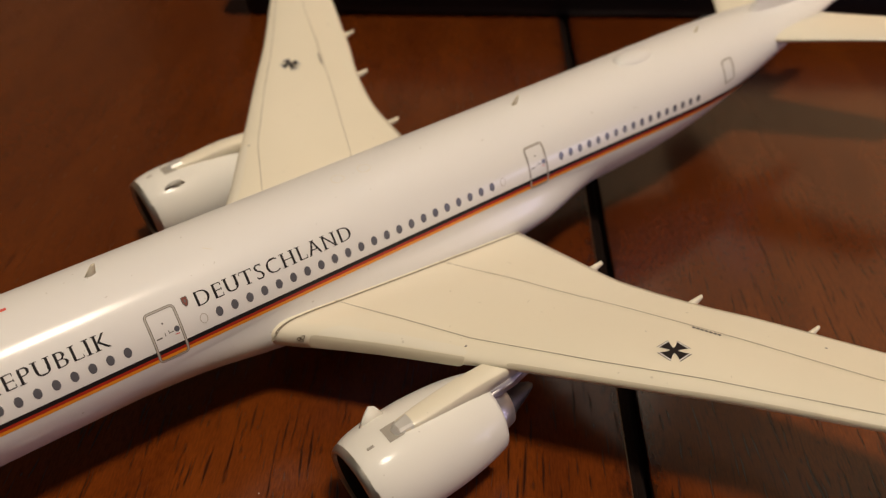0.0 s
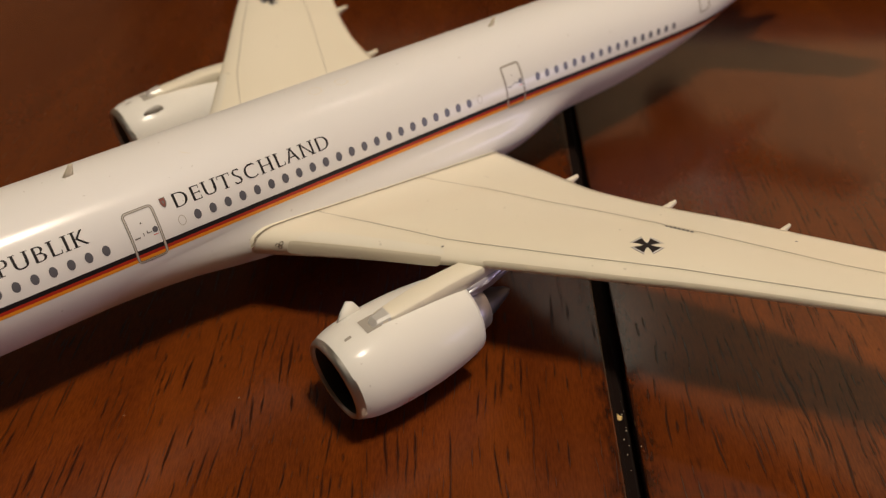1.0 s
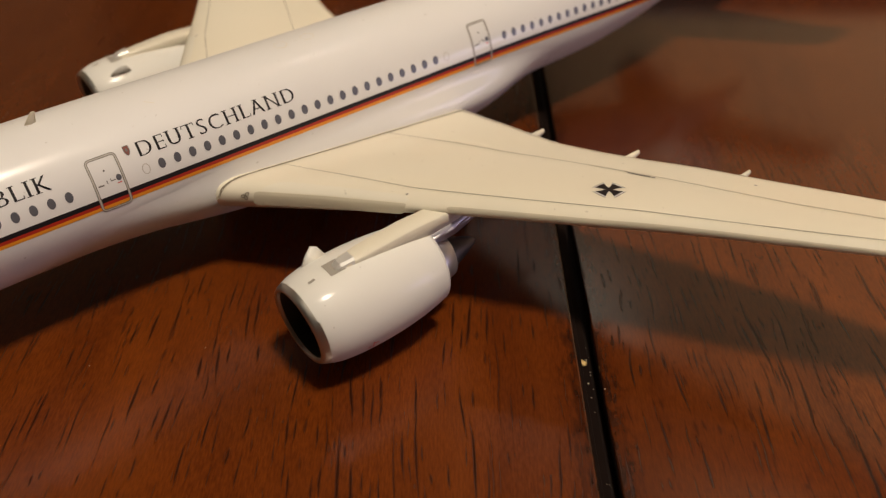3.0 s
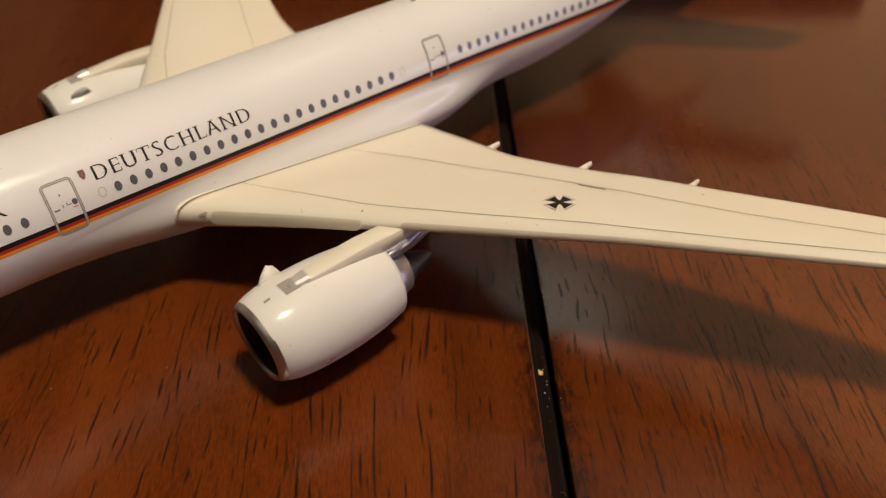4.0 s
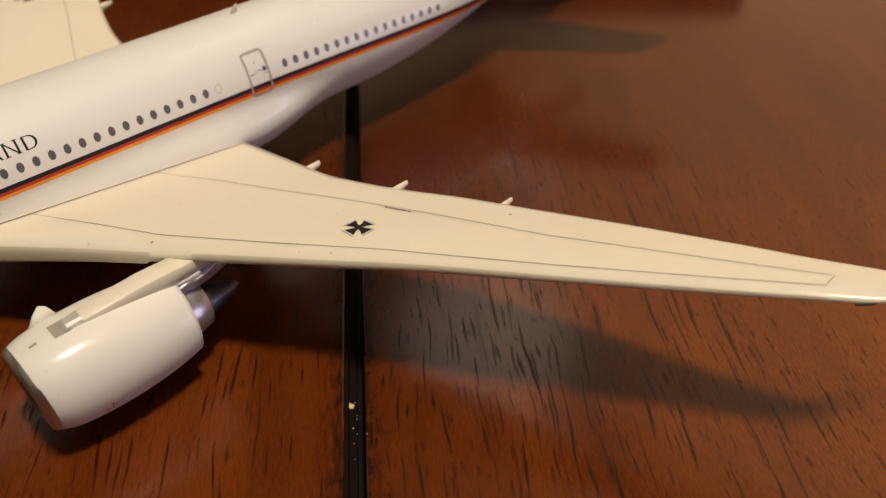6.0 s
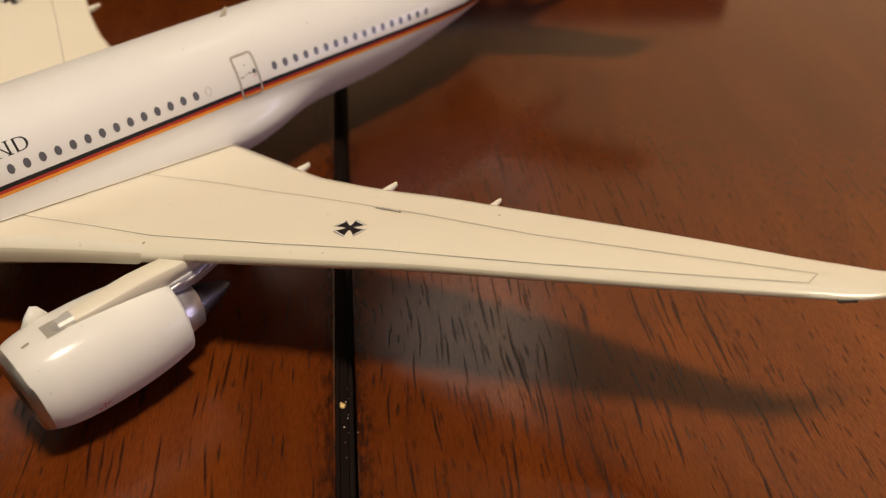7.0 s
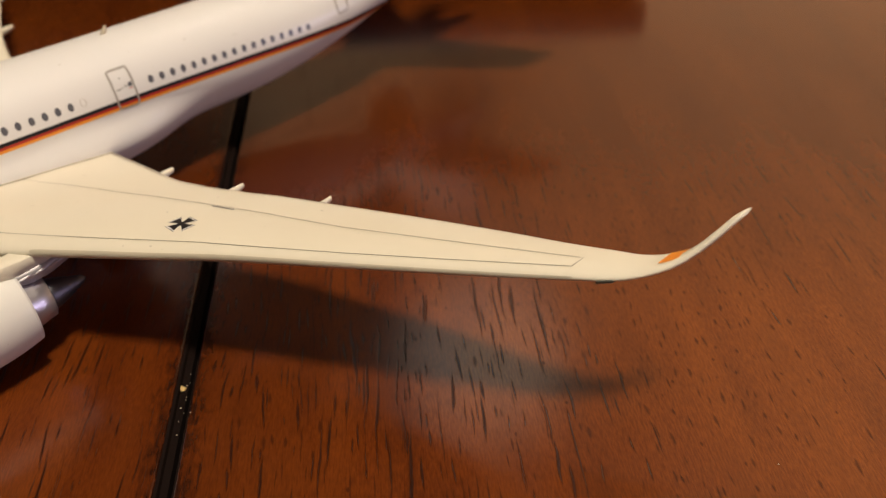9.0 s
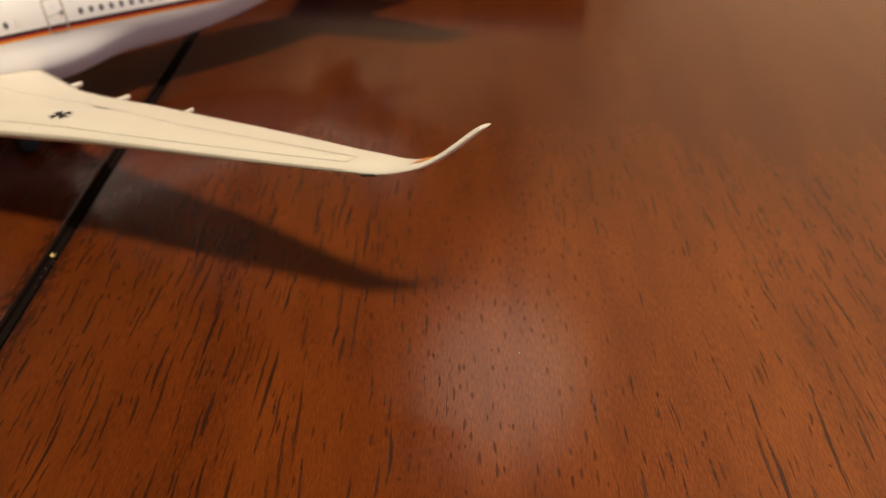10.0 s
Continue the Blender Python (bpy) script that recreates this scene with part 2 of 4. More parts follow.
def plaster(name, colour):
    mat = material(name, colour, 0.85)
    n = Nodes(mat)
    v = n.coords()
    n.link(n.mix(n.noise(v, 3.0, 4), colour, tuple(c * 0.85 for c in colour)), n.bsdf.inputs["Base Color"])
    n.bump(n.noise(v, 180, 3), 0.2, 0.002)
    return mat


# Wall tones are set by the fill and table reflections they give.
WALL = plaster("near_black_wall_paint", (0.038, 0.029, 0.021))
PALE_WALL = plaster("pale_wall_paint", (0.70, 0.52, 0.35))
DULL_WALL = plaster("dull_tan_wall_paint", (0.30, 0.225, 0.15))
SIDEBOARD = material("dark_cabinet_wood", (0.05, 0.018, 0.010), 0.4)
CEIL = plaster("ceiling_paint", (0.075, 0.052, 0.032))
FLOOR = material("floor_wood", (0.12, 0.07, 0.04), 0.5)
NAVY = material("navy_cover", (0.020, 0.020, 0.055), 0.45)


# ---- mesh tools ----
def part(name, bm, mat, parent=None, label="", smooth=True, scale=MM):
    """Links a bmesh as one mesh object under a thing or a part."""
    bmesh.ops.scale(bm, vec=(scale, scale, scale), verts=bm.verts)
    me = bpy.data.meshes.new(name)
    bm.to_mesh(me)
    bm.free()
    me.materials.append(mat)
    if smooth:
        me.polygons.foreach_set("use_smooth", [True] * len(me.polygons))
    ob = new(name, me)
    ob.parent = parent
    if label:
        ob["label"] = label
    return ob


def thing(name, label, category, group="", at=(0, 0, 0)):
    ob = new(name)
    ob.empty_display_size = 0.01
    ob.location = at
    return tagged(ob, label, category, group)


def box(bm, lo, hi, turn=None, bevel=0.0):
    made = bmesh.ops.create_cube(bm, size=1)["verts"]
    size = [b - a for a, b in zip(lo, hi)]
    mid = [(a + b) / 2 for a, b in zip(lo, hi)]
    bmesh.ops.scale(bm, vec=size, verts=made)
    if bevel:
        edges = list({e for v in made for e in v.link_edges})
        res = bmesh.ops.bevel(bm, geom=edges, offset=bevel, segments=2, affect="EDGES", profile=0.6)
        made = list({v for f in res["faces"] for v in f.verts} | {v for v in made if v.is_valid})
    if turn:
        bmesh.ops.rotate(bm, cent=(0, 0, 0), matrix=turn, verts=made)
    bmesh.ops.translate(bm, vec=mid, verts=made)
    return made


def loft(bm, rings, closed=True, cap=True):
    """Skins rings of equally many points; caps both ends."""
    vs = [[bm.verts.new(p) for p in ring] for ring in rings]
    n = len(rings[0])
    for a, b in zip(vs, vs[1:]):
        for i in range(n if closed else n - 1):
            j = (i + 1) % n
            bm.faces.new((a[i], a[j], b[j], b[i]))
    if cap:
        bm.faces.new(list(reversed(vs[0])))
        bm.faces.new(vs[-1])
    bmesh.ops.recalc_face_normals(bm, faces=bm.faces)
    return vs


def turned(bm, profile, axis_at, segments=48, squash=1.0, cap=True):
    """A body turned about an axis along x through axis_at (y, z). Profile rows: x, radius."""
    rings = []
    for x, r in profile:
        rings.append([(x, axis_at[0] + r * math.cos(a), axis_at[1] + r * squash * math.sin(a)) for a in (2 * math.pi * i / segments for i in range(segments))])
    return loft(bm, rings, cap=cap)


def curve_through(xs, ys):
    """A smooth monotone cubic through knots."""
    xs, ys = np.array(xs, float), np.array(ys, float)
    h = np.diff(xs)
    d = np.diff(ys) / h
    m = np.zeros(len(xs))
    for i in range(1, len(xs) - 1):
        if d[i - 1] * d[i] > 0:
            w1, w2 = 2 * h[i] + h[i - 1], h[i] + 2 * h[i - 1]
            m[i] = (w1 + w2) / (w1 / d[i - 1] + w2 / d[i])
    m[0], m[-1] = d[0], d[-1]

    def at(x):
        x = min(max(x, xs[0]), xs[-1])
        i = min(int(np.searchsorted(xs, x, side="right")) - 1, len(xs) - 2)
        t = (x - xs[i]) / h[i]
        return float((2 * t ** 3 - 3 * t ** 2 + 1) * ys[i] + (t ** 3 - 2 * t ** 2 + t) * h[i] * m[i] + (3 * t ** 2 - 2 * t ** 3) * ys[i + 1] + (t ** 3 - t ** 2) * h[i] * m[i + 1])

    return at


def dense(path, step):
    out = [Vector(path[0])]
    for a, b in zip(path, path[1:]):
        a, b = Vector(a), Vector(b)
        k = max(1, int((b - a).length / step))
        out += [a.lerp(b, (i + 1) / k) for i in range(k)]
    return out


def ribbon(bm, path, width, place, closed=False, step=0.4, lift=0.025):
    """A thin painted line of that width along a path of surface coordinates."""
    pts = dense(list(path) + ([path[0]] if closed else []), step)
    if closed:
        pts.pop()
    n = len(pts)
    rows = []
    for i, p in enumerate(pts):
        a = pts[i - 1] if closed or i else p
        b = pts[(i + 1) % n] if closed or i < n - 1 else p
        t = (b - a).normalized()
        s = Vector((-t.y, t.x)) * (width / 2)
        rows.append((bm.verts.new(place(*(p + s), lift)), bm.verts.new(place(*(p - s), lift))))
    for a, b in zip(rows, rows[1:] + (rows[:1] if closed else [])):
        bm.faces.new((a[0], a[1], b[1], b[0]))


def rounded(x0, y0, x1, y1, r, k=5):
    pts = []
    for cx, cy, a0 in ((x1 - r, y1 - r, 0), (x0 + r, y1 - r, 90), (x0 + r, y0 + r, 180), (x1 - r, y0 + r, 270)):
        for i in range(k + 1):
            a = radians(a0 + 90 * i / k)
            pts.append((cx + r * math.cos(a), cy + r * math.sin(a)))
    return pts


def patch(bm, x0, y0, x1, y1, place, lift=0.025, nx=4, ny=4):
    grid = [[bm.verts.new(place(x0 + (x1 - x0) * i / nx, y0 + (y1 - y0) * j / ny, lift)) for j in range(ny + 1)] for i in range(nx + 1)]
    for i in range(nx):
        for j in range(ny):
            bm.faces.new((grid[i][j], grid[i + 1][j], grid[i + 1][j + 1], grid[i][j + 1]))


def oval(bm, cx, cy, rx, ry, place, lift=0.025, n=20):
    mid = bm.verts.new(place(cx, cy, lift))
    last = None
    for k in (0.5, 1.0):
        ring = [bm.verts.new(place(cx + k * rx * math.cos(a), cy + k * ry * math.sin(a), lift)) for a in (2 * math.pi * i / n for i in range(n))]
        for i in range(n):
            j = (i + 1) % n
            bm.faces.new((mid, ring[i], ring[j]) if last is None else (last[i], ring[i], ring[j], last[j]))
        last = ring


# ---- table ----
# The seam between the two leaves runs through (20.8, -50) and (66.4, 6).
SEAM = Vector((21.05, -50.2, 0))
DOWN = Vector((math.cos(GRAIN), math.sin(GRAIN), 0))
OUT = Vector((math.sin(GRAIN), -math.cos(GRAIN), 0))


def leaf(name, sign, mat, parent, bevel, label):
    bm = bmesh.new()
    inner, outer = (1.02, 520) if sign > 0 else (0.95, 470)
    section = [(inner, -3.5), (inner, -bevel), (inner + bevel * 0.35, -bevel * 0.3), (inner + bevel, 0.0), (outer - 3, 0.0), (outer, -3), (outer, -24), (inner + 8, -24)]
    rings = []
    for s in (-700, 700):
        rings.append([SEAM + DOWN * s + OUT * (sign * u) + Vector((0, 0, w)) for u, w in section])
    loft(bm, rings)
    return part(name, bm, mat, parent, label, smooth=False)


table = thing("dining_table", "red-brown lacquered mahogany dining table with an open leaf seam", "table")
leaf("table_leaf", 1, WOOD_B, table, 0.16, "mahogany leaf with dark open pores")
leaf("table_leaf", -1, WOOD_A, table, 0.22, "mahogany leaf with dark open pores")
bm = bmesh.new()
rings = [[SEAM + DOWN * s + OUT * u + Vector((0, 0, w)) for u, w in ((-3, -3.6), (3, -3.6), (3, -2.0), (-3, -2.0))] for s in (-699, 699)]
loft(bm, rings)
part("seam_tongue", bm, GROOVE, table, "blackened tongue down inside the seam", smooth=False)
bm = bmesh.new()
rings = [[SEAM + DOWN * s + OUT * u + Vector((0, 0, w)) for u, w in ((-0.94, -2.0), (0.25, -2.0), (0.2, -0.85), (-0.5, -0.72), (-0.62, -0.22), (-0.94, -0.16))] for s in (-699, 699)]
loft(bm, rings)
part("seam_lip", bm, EDGE, table, "thin dark worn lip along the seam", smooth=False)
for cx, cy in ((-240, -700), (380, 420), (20, 620), (80, -830)):
    bm = bmesh.new()
    loft(bm, [[(cx + r * math.cos(a), cy + r * math.sin(a), z) for a in (2 * math.pi * i / 16 for i in range(16))] for z, r in ((-750, 22), (-400, 30), (-110, 38), (-24, 40))])
    part("table_leg", bm, WOOD_A, table)


def chip(at, size, mat, label, name="wood_chip", group=""):
    bm = bmesh.new()
    bmesh.ops.create_icosphere(bm, subdivisions=2, radius=size)
    for v in bm.verts:
        v.co *= 0.7 + 0.6 * noise.noise(v.co * 3.1 + Vector(at))
        v.co.z *= 0.45
    low = min(v.co.z for v in bm.verts)
    bmesh.ops.translate(bm, vec=Vector(at) - Vector((0, 0, low)), verts=bm.verts)
    return tagged(part(name, bm, mat), label, "debris", group)


# ---- the model airliner ----
plane = thing("model_airplane", "white model airliner with cream wings and black, red, gold stripe", "model airplane")

# Fuselage: x, top, bottom, half width.
FUSE = [(-48, 11.7, 11.5, 0.1), (-47.2, 13.2, 9.9, 1.9), (-45.5, 15.2, 8.5, 3.4), (-42.5, 17.5, 7.3, 5.0), (-38, 19.5, 6.55, 6.4), (-33, 20.6, 6.25, 7.15), (-27, 21.02, 6.18, 7.42), (56, 21.02, 6.18, 7.42),
        (64, 21.02, 6.45, 7.42), (72, 21.0, 7.5, 7.3), (80, 20.95, 9.3, 6.9), (88, 20.8, 11.6, 6.05), (96, 20.4, 13.8, 4.9), (104, 19.9, 15.6, 3.5), (112, 19.0, 17.0, 1.9), (117, 18.3, 17.3, 1.0), (119, 17.9, 17.5, 0.25)]
f_top, f_bot, f_half = (curve_through([r[0] for r in FUSE], [r[k] for r in FUSE]) for k in (1, 2, 3))


def hull(x, angle, lift=0.0):
    """A point of the hull's port side: angle in degrees up from the widest line."""
    top, bot = f_top(x), f_bot(x)
    a = radians(angle)
    return (x, -(f_half(x) + lift) * math.cos(a), (top + bot) / 2 + ((top - bot) / 2 + lift) * math.sin(a))


def hull_at(x, z, lift=0.0):
    """A point of the hull's port side at a height."""
    top, bot = f_top(x), f_bot(x)
    k = max(-0.98, min(0.98, (z - (top + bot) / 2) / ((top - bot) / 2)))
    return hull(x, math.degrees(math.asin(k)), lift)


def other(place):
    """The same place on the starboard side."""
    def at(*a):
        x, y, z = place(*a)
        return (x, -y, z)
    return at


bm = bmesh.new()
stations = [-48, -47.8, -47.5, -47.2, -46.5, -45.5, -44, -42.5, -40, -38, -35.5, -33, -30, -27, -10, 10, 30, 50, 56] + [58 + 2 * i for i in range(30)] + [118, 119]
loft(bm, [[hull(x, 360 * i / 72) for i in range(72)] for x in stations])
fuselage = part("fuselage", bm, WHITE, plane, "glossy white fuselage")

# Belly fairing: the lower hull swells out under the wing and fades fore and aft.
BELLY = [(-9, 0.0), (-5, 0.06), (0, 0.22), (5, 0.52), (10, 0.78), (16, 0.95), (24, 1.0), (40, 1.0), (44, 0.88), (48, 0.58), (51, 0.28), (54, 0.07), (57, 0.0)]
belly = curve_through([r[0] for r in BELLY], [r[1] for r in BELLY])


def belly_skin(x, deg):
    down = math.degrees(math.asin(-math.sin(radians(deg))))
    k = min(max((down - 2) / 27, 0), 1)
    swell = 2.45 * belly(x) * k * k * (3 - 2 * k) * (1 - 0.35 * min(max((down - 50) / 40, 0), 1))
    return hull(x, deg, swell - 0.04 + 0.03 * belly(x))


bm = bmesh.new()
loft(bm, [[belly_skin(-9 + 66 * i / 44, 360 * j / 72) for j in range(72)] for i in range(45)])
part("belly_fairing", bm, WHITE, plane, "white bulged wing-to-body fairing")

# Cheat line, both sides.
for side, place in (("port", hull_at), ("starboard", other(hull_at))):
    for name, lo, hi, mat in (("black_stripe", 14.63, 15.10, BLACK), ("red_stripe", 14.29, 14.63, RED), ("gold_stripe", 13.93, 14.29, GOLD)):
        bm = bmesh.new()
        xs = [-44 + 1.5 * i for i in range(91)]
        patch_rows = []
        for x in xs:
            patch_rows.append([bm.verts.new(place(x, lo + (hi - lo) * j / 2 - 0.48 * min(max(0.0, (x - 44) / 28), 1.3) ** 1.25, 0.02)) for j in range(3)])
        for a, b in zip(patch_rows, patch_rows[1:]):
            for j in range(2):
                bm.faces.new((a[j], b[j], b[j + 1], a[j + 1]))
        part(name, bm, mat, fuselage, name.split("_")[0] + " band of the cheat line")

# Cabin windows, one pitch of 1.646 apart; the first and the last of the middle row are bare outlines.
PITCH = 1.646


def cabin_window(x, place, drawn):
    # behind the wing the row keeps sinking a little below the hull's own line
    top, bot = f_top(x), f_bot(x)
    row_angle = math.degrees(math.asin((16.32 - 0.62 * max(0.0, (x - 47) / 25) - (top + bot) / 2) / ((top - bot) / 2)))
    bm = bmesh.new()
    if drawn:
        oval(bm, x, row_angle, 0.37, 4.0, place, 0.03)
        return part("cabin_window", bm, WINDOW, fuselage)
    ring = [(x + 0.40 * math.cos(radians(a)), row_angle + 4.1 * math.sin(radians(a))) for a in range(0, 360, 15)]
    vs = [(bm.verts.new(place(px, pa, 0.03)), bm.verts.new(place(x + (px - x) * 0.80, row_angle + (pa - row_angle) * 0.87, 0.03))) for px, pa in ring]
    for a, b in zip(vs, vs[1:] + vs[:1]):
        bm.faces.new((a[0], a[1], b[1], b[0]))
    return part("window_outline", bm, PALE, fuselage, "bare outlined window plug")


for place in (hull, other(hull)):
    for i in range(24):
        cabin_window(i * PITCH + 0.08, place, 0 < i < 23)
    for i in range(17):
        cabin_window(47.25 + i * 1.585, place, True)
    for i in range(16):
        cabin_window(-7.55 - i * PITCH, place, True)


def cabin_door(x0, x1, low, high, place, marks):
    """A painted door: double grey outline with rounded corners, silver edge, small marks."""
    def flat(u, v, lift):
        return place(u, v * 7.7, lift)
    lo, hi = low / 7.7, high / 7.7
    bm = bmesh.new()
    ribbon(bm, rounded(x0, lo, x1, hi, 0.38), 0.27, flat, closed=True, step=0.25, lift=0.035)
    door = part("door_outline", bm, DOOR_LINE, fuselage, "grey double door outline with rounded corners")
    bm = bmesh.new()
    ribbon(bm, rounded(x0, lo, x1, hi, 0.38), 0.13, flat, closed=True, step=0.25, lift=0.045)
    part("door_trim", bm, PALE, door)
    if marks:
        mx, my = (x0 + x1) / 2, (lo + hi) / 2 + 0.1
        bm = bmesh.new()
        oval(bm, x1 - 0.45, my + 0.12, 0.27, 0.30, flat, 0.035)
        part("door_window", bm, WINDOW, door)
        bm = bmesh.new()
        patch(bm, x0 + 0.3, my - 0.22, x0 + 0.85, my - 0.08, flat, 0.035)
        patch(bm, mx - 0.25, my - 0.15, mx - 0.17, my + 0.18, flat, 0.035)
        patch(bm, mx + 0.15, my - 0.02, mx + 0.62, my + 0.06, flat, 0.035)
        patch(bm, mx + 0.15, my - 0.02, mx + 0.23, my + 0.28, flat, 0.035)
        oval(bm, mx - 0.1, my + 1.15, 0.09, 0.10, flat, 0.035, 10)
        part("door_handle_mark", bm, GREY, door)
        bm = bmesh.new()
        patch(bm, x1 - 0.75, my - 0.42, x1 - 0.3, my - 0.33, flat, 0.035)
        part("red_door_mark", bm, PINK, door)
    return door


for place in (hull, other(hull)):
    cabin_door(-5.05, -2.2, 1.5, 41.0, place, True)
    cabin_door(42.1, 44.85, 2.5, 41.5, place, True)
    cabin_door(78.5, 80.5, 9.0, 38.0, place, False)
    cabin_door(-34.5, -31.9, 1.5, 41.0, place, True)


# Lettering: the built-in letters, laid round the hull, with thin slab serifs.
def lettering(words, x_end, x_start, low, high, name):
    curve = bpy.data.curves.new(name, "FONT")
    curve.body, curve.size, curve.resolution_u = words, 1.0, 4
    curve.space_character = 1.2
    curve.offset = -0.005
    tmp = bpy.data.objects.new(name, curve)
    scene.collection.objects.link(tmp)
    bpy.context.view_layer.update()
    me = bpy.data.meshes.new_from_object(tmp.evaluated_get(bpy.context.evaluated_depsgraph_get()))
    bpy.data.objects.remove(tmp)
    bpy.data.curves.remove(curve)
    bm = bmesh.new()
    bm.from_mesh(me)
    bpy.data.meshes.remove(me)
    cap = max(v.co.y for v in bm.verts if v.co.y < 0.8)
    low_y = 0.012
    # heavier stems and finer arms, as in a book face
    push = {}
    for e in bm.edges:
        if len(e.link_faces) == 1:
            a, b = e.verts
            n = Vector((b.co.y - a.co.y, a.co.x - b.co.x)).normalized()
            mid = (a.co + b.co) / 2
            if n.dot((e.link_faces[0].calc_center_median() - mid).xy) > 0:
                n = -n
            for v in (a, b):
                push[v] = push.get(v, Vector((0, 0))) + n
    for v, n in push.items():
        if n.length > 0.01:
            n = Vector((max(-1, min(1, n.x)), max(-1, min(1, n.y))))
            v.co.x += 0.012 * n.x
            v.co.y -= 0.019 * n.y
    xs = [v.co.x for v in bm.verts]
    left, width = min(xs), max(xs) - min(xs)
    # slab serifs where a stem ends flat on the base line or at the cap height
    flats = [(e.verts[0].co.copy(), e.verts[1].co.copy()) for e in bm.edges if len(e.link_faces) == 1]
    serifs = []
    for a, b in flats:
        if abs(a.y - b.y) < 0.004 and 0.03 < abs(a.x - b.x) < 0.16:
            if abs(a.y) < 0.03 or abs(a.y - cap) < 0.03:
                serifs.append(((a.x + b.x) / 2, a.y > 0.3))
        # beaks at the ends of the arms of E, L and T
        if abs(a.x - b.x) < 0.004 and 0.02 < abs(a.y - b.y) < 0.12:
            y = (a.y + b.y) / 2
            lo, hi = (y - 0.13, y) if y > cap - 0.15 else (y, y + 0.13) if y < 0.15 else (y - 0.06, y + 0.06)
            bm.faces.new([bm.verts.new((a.x + dx, yy, 0)) for dx, yy in ((-0.022, lo), (0.012, lo), (0.012, hi), (-0.022, hi))])
    for sx, up in serifs:
        y0, y1 = (cap - 0.045, cap - 0.012) if up else (low_y, low_y + 0.033)
        vs = [bm.verts.new((sx + dx, y, 0)) for dx, y in ((-0.13, y0), (0.13, y0), (0.13, y1), (-0.13, y1))]
        bm.faces.new(vs)
    bmesh.ops.triangulate(bm, faces=bm.faces)
    for _ in range(2):
        bmesh.ops.subdivide_edges(bm, edges=[e for e in bm.edges if e.calc_length() > 0.16], cuts=1)
        bmesh.ops.triangulate(bm, faces=bm.faces)
    for v in bm.verts:
        u = x_start + (v.co.x - left) / width * (x_end - x_start)
        v.co = hull(u, low + (high - low) * v.co.y / cap, 0.03)
    return part(name, bm, BLACK, fuselage, "black painted lettering " + words)


lettering("DEUTSCHLAND", 17.55, 0.0, 31.0, 43.0, "lettering")
lettering("BUNDESREPUBLIK", -8.6, -29.1, 31.0, 43.0, "lettering")

# Small shield beside the lettering.
bm = bmesh.new()
shield = [(-1.25, 42.5), (-0.72, 42.5), (-0.72, 38.5), (-0.85, 36.2), (-0.985, 35.2), (-1.12, 36.2), (-1.25, 38.5)]
bm.faces.new([bm.verts.new(hull(x, a, 0.03)) for x, a in reversed(shield)])
crest = part("crest", bm, CREST, fuselage, "small red shield with a grey border")
bm = bmesh.new()
ribbon(bm, [(x, a / 7.7) for x, a in shield], 0.09, lambda u, v, l: hull(u, v * 7.7, l), closed=True, step=0.3, lift=0.036)
oval(bm, -0.985, 39.4 / 7.7, 0.10, 0.18, lambda u, v, l: hull(u, v * 7.7, l), 0.036, 10)
part("crest_border", bm, GREY, crest)

# A little red mark on the forward crown, faint crown ovals, a hair scratch.
bm = bmesh.new()
patch(bm, -15.6, 89.0, -15.1, 92.0, hull, 0.03)
part("red_mark", bm, PINK, fuselage)
for cx in (19.6, 23.0):
    bm = bmesh.new()
    ring = [(cx + 0.75 * math.cos(radians(a)), (86 + 5.0 * math.sin(radians(a))) / 7.7) for a in range(0, 360, 12)]
    ribbon(bm, ring, 0.06, lambda u, v, l: hull(u, v * 7.7, l), closed=True, step=0.3, lift=0.02)
    part("crown_outline", bm, FAINT, fuselage, "faint oval panel outline")
bm = bmesh.new()
ribbon(bm, [(2.9, 72.5 / 7.7), (3.7, 68.0 / 7.7)], 0.05, lambda u, v, l: hull(u, v * 7.7, l), step=0.3, lift=0.02)
part("scratch", bm, FAINT, fuselage)


def blade_antenna(x, high, length):
    """A swept blade on the crown."""
    base = f_top(x)
    bm = bmesh.new()
    rings = []
    for k in (0.0, 0.5, 0.85, 1.0):
        l = length * (1 - 0.62 * k)
        x0 = x + 0.55 * high * k
        w = 0.20 * (1 - 0.5 * k)
        rings.append([(x0 + l * (u - 0.5), w * s, base - 0.15 + (high + 0.15) * k) for u, s in ((0, 0), (0.25, 0.8), (0.6, 0.9), (1, 0), (0.6, -0.9), (0.25, -0.8))])
    loft(bm, rings)
    part("blade_antenna", bm, SLAT, fuselage, "small grey blade antenna")


blade_antenna(-7.5, 1.1, 1.2)
blade_antenna(45.3, 1.0, 1.1)
blade_antenna(79.0, 0.7, 0.9)

# Satellite dome.
bm = bmesh.new()
rings = []
for k in range(9):
    a = math.pi / 2 * k / 8
    rings.append([(66.2 + 3.6 * math.cos(a) * math.cos(b), 1.75 * math.cos(a) * math.sin(b), f_top(66) - 0.45 + 1.15 * math.sin(a)) for b in (2 * math.pi * i / 28 for i in range(28))])
loft(bm, rings[:-1])
part("antenna_dome", bm, WHITE, fuselage, "low white oval dome on the crown")

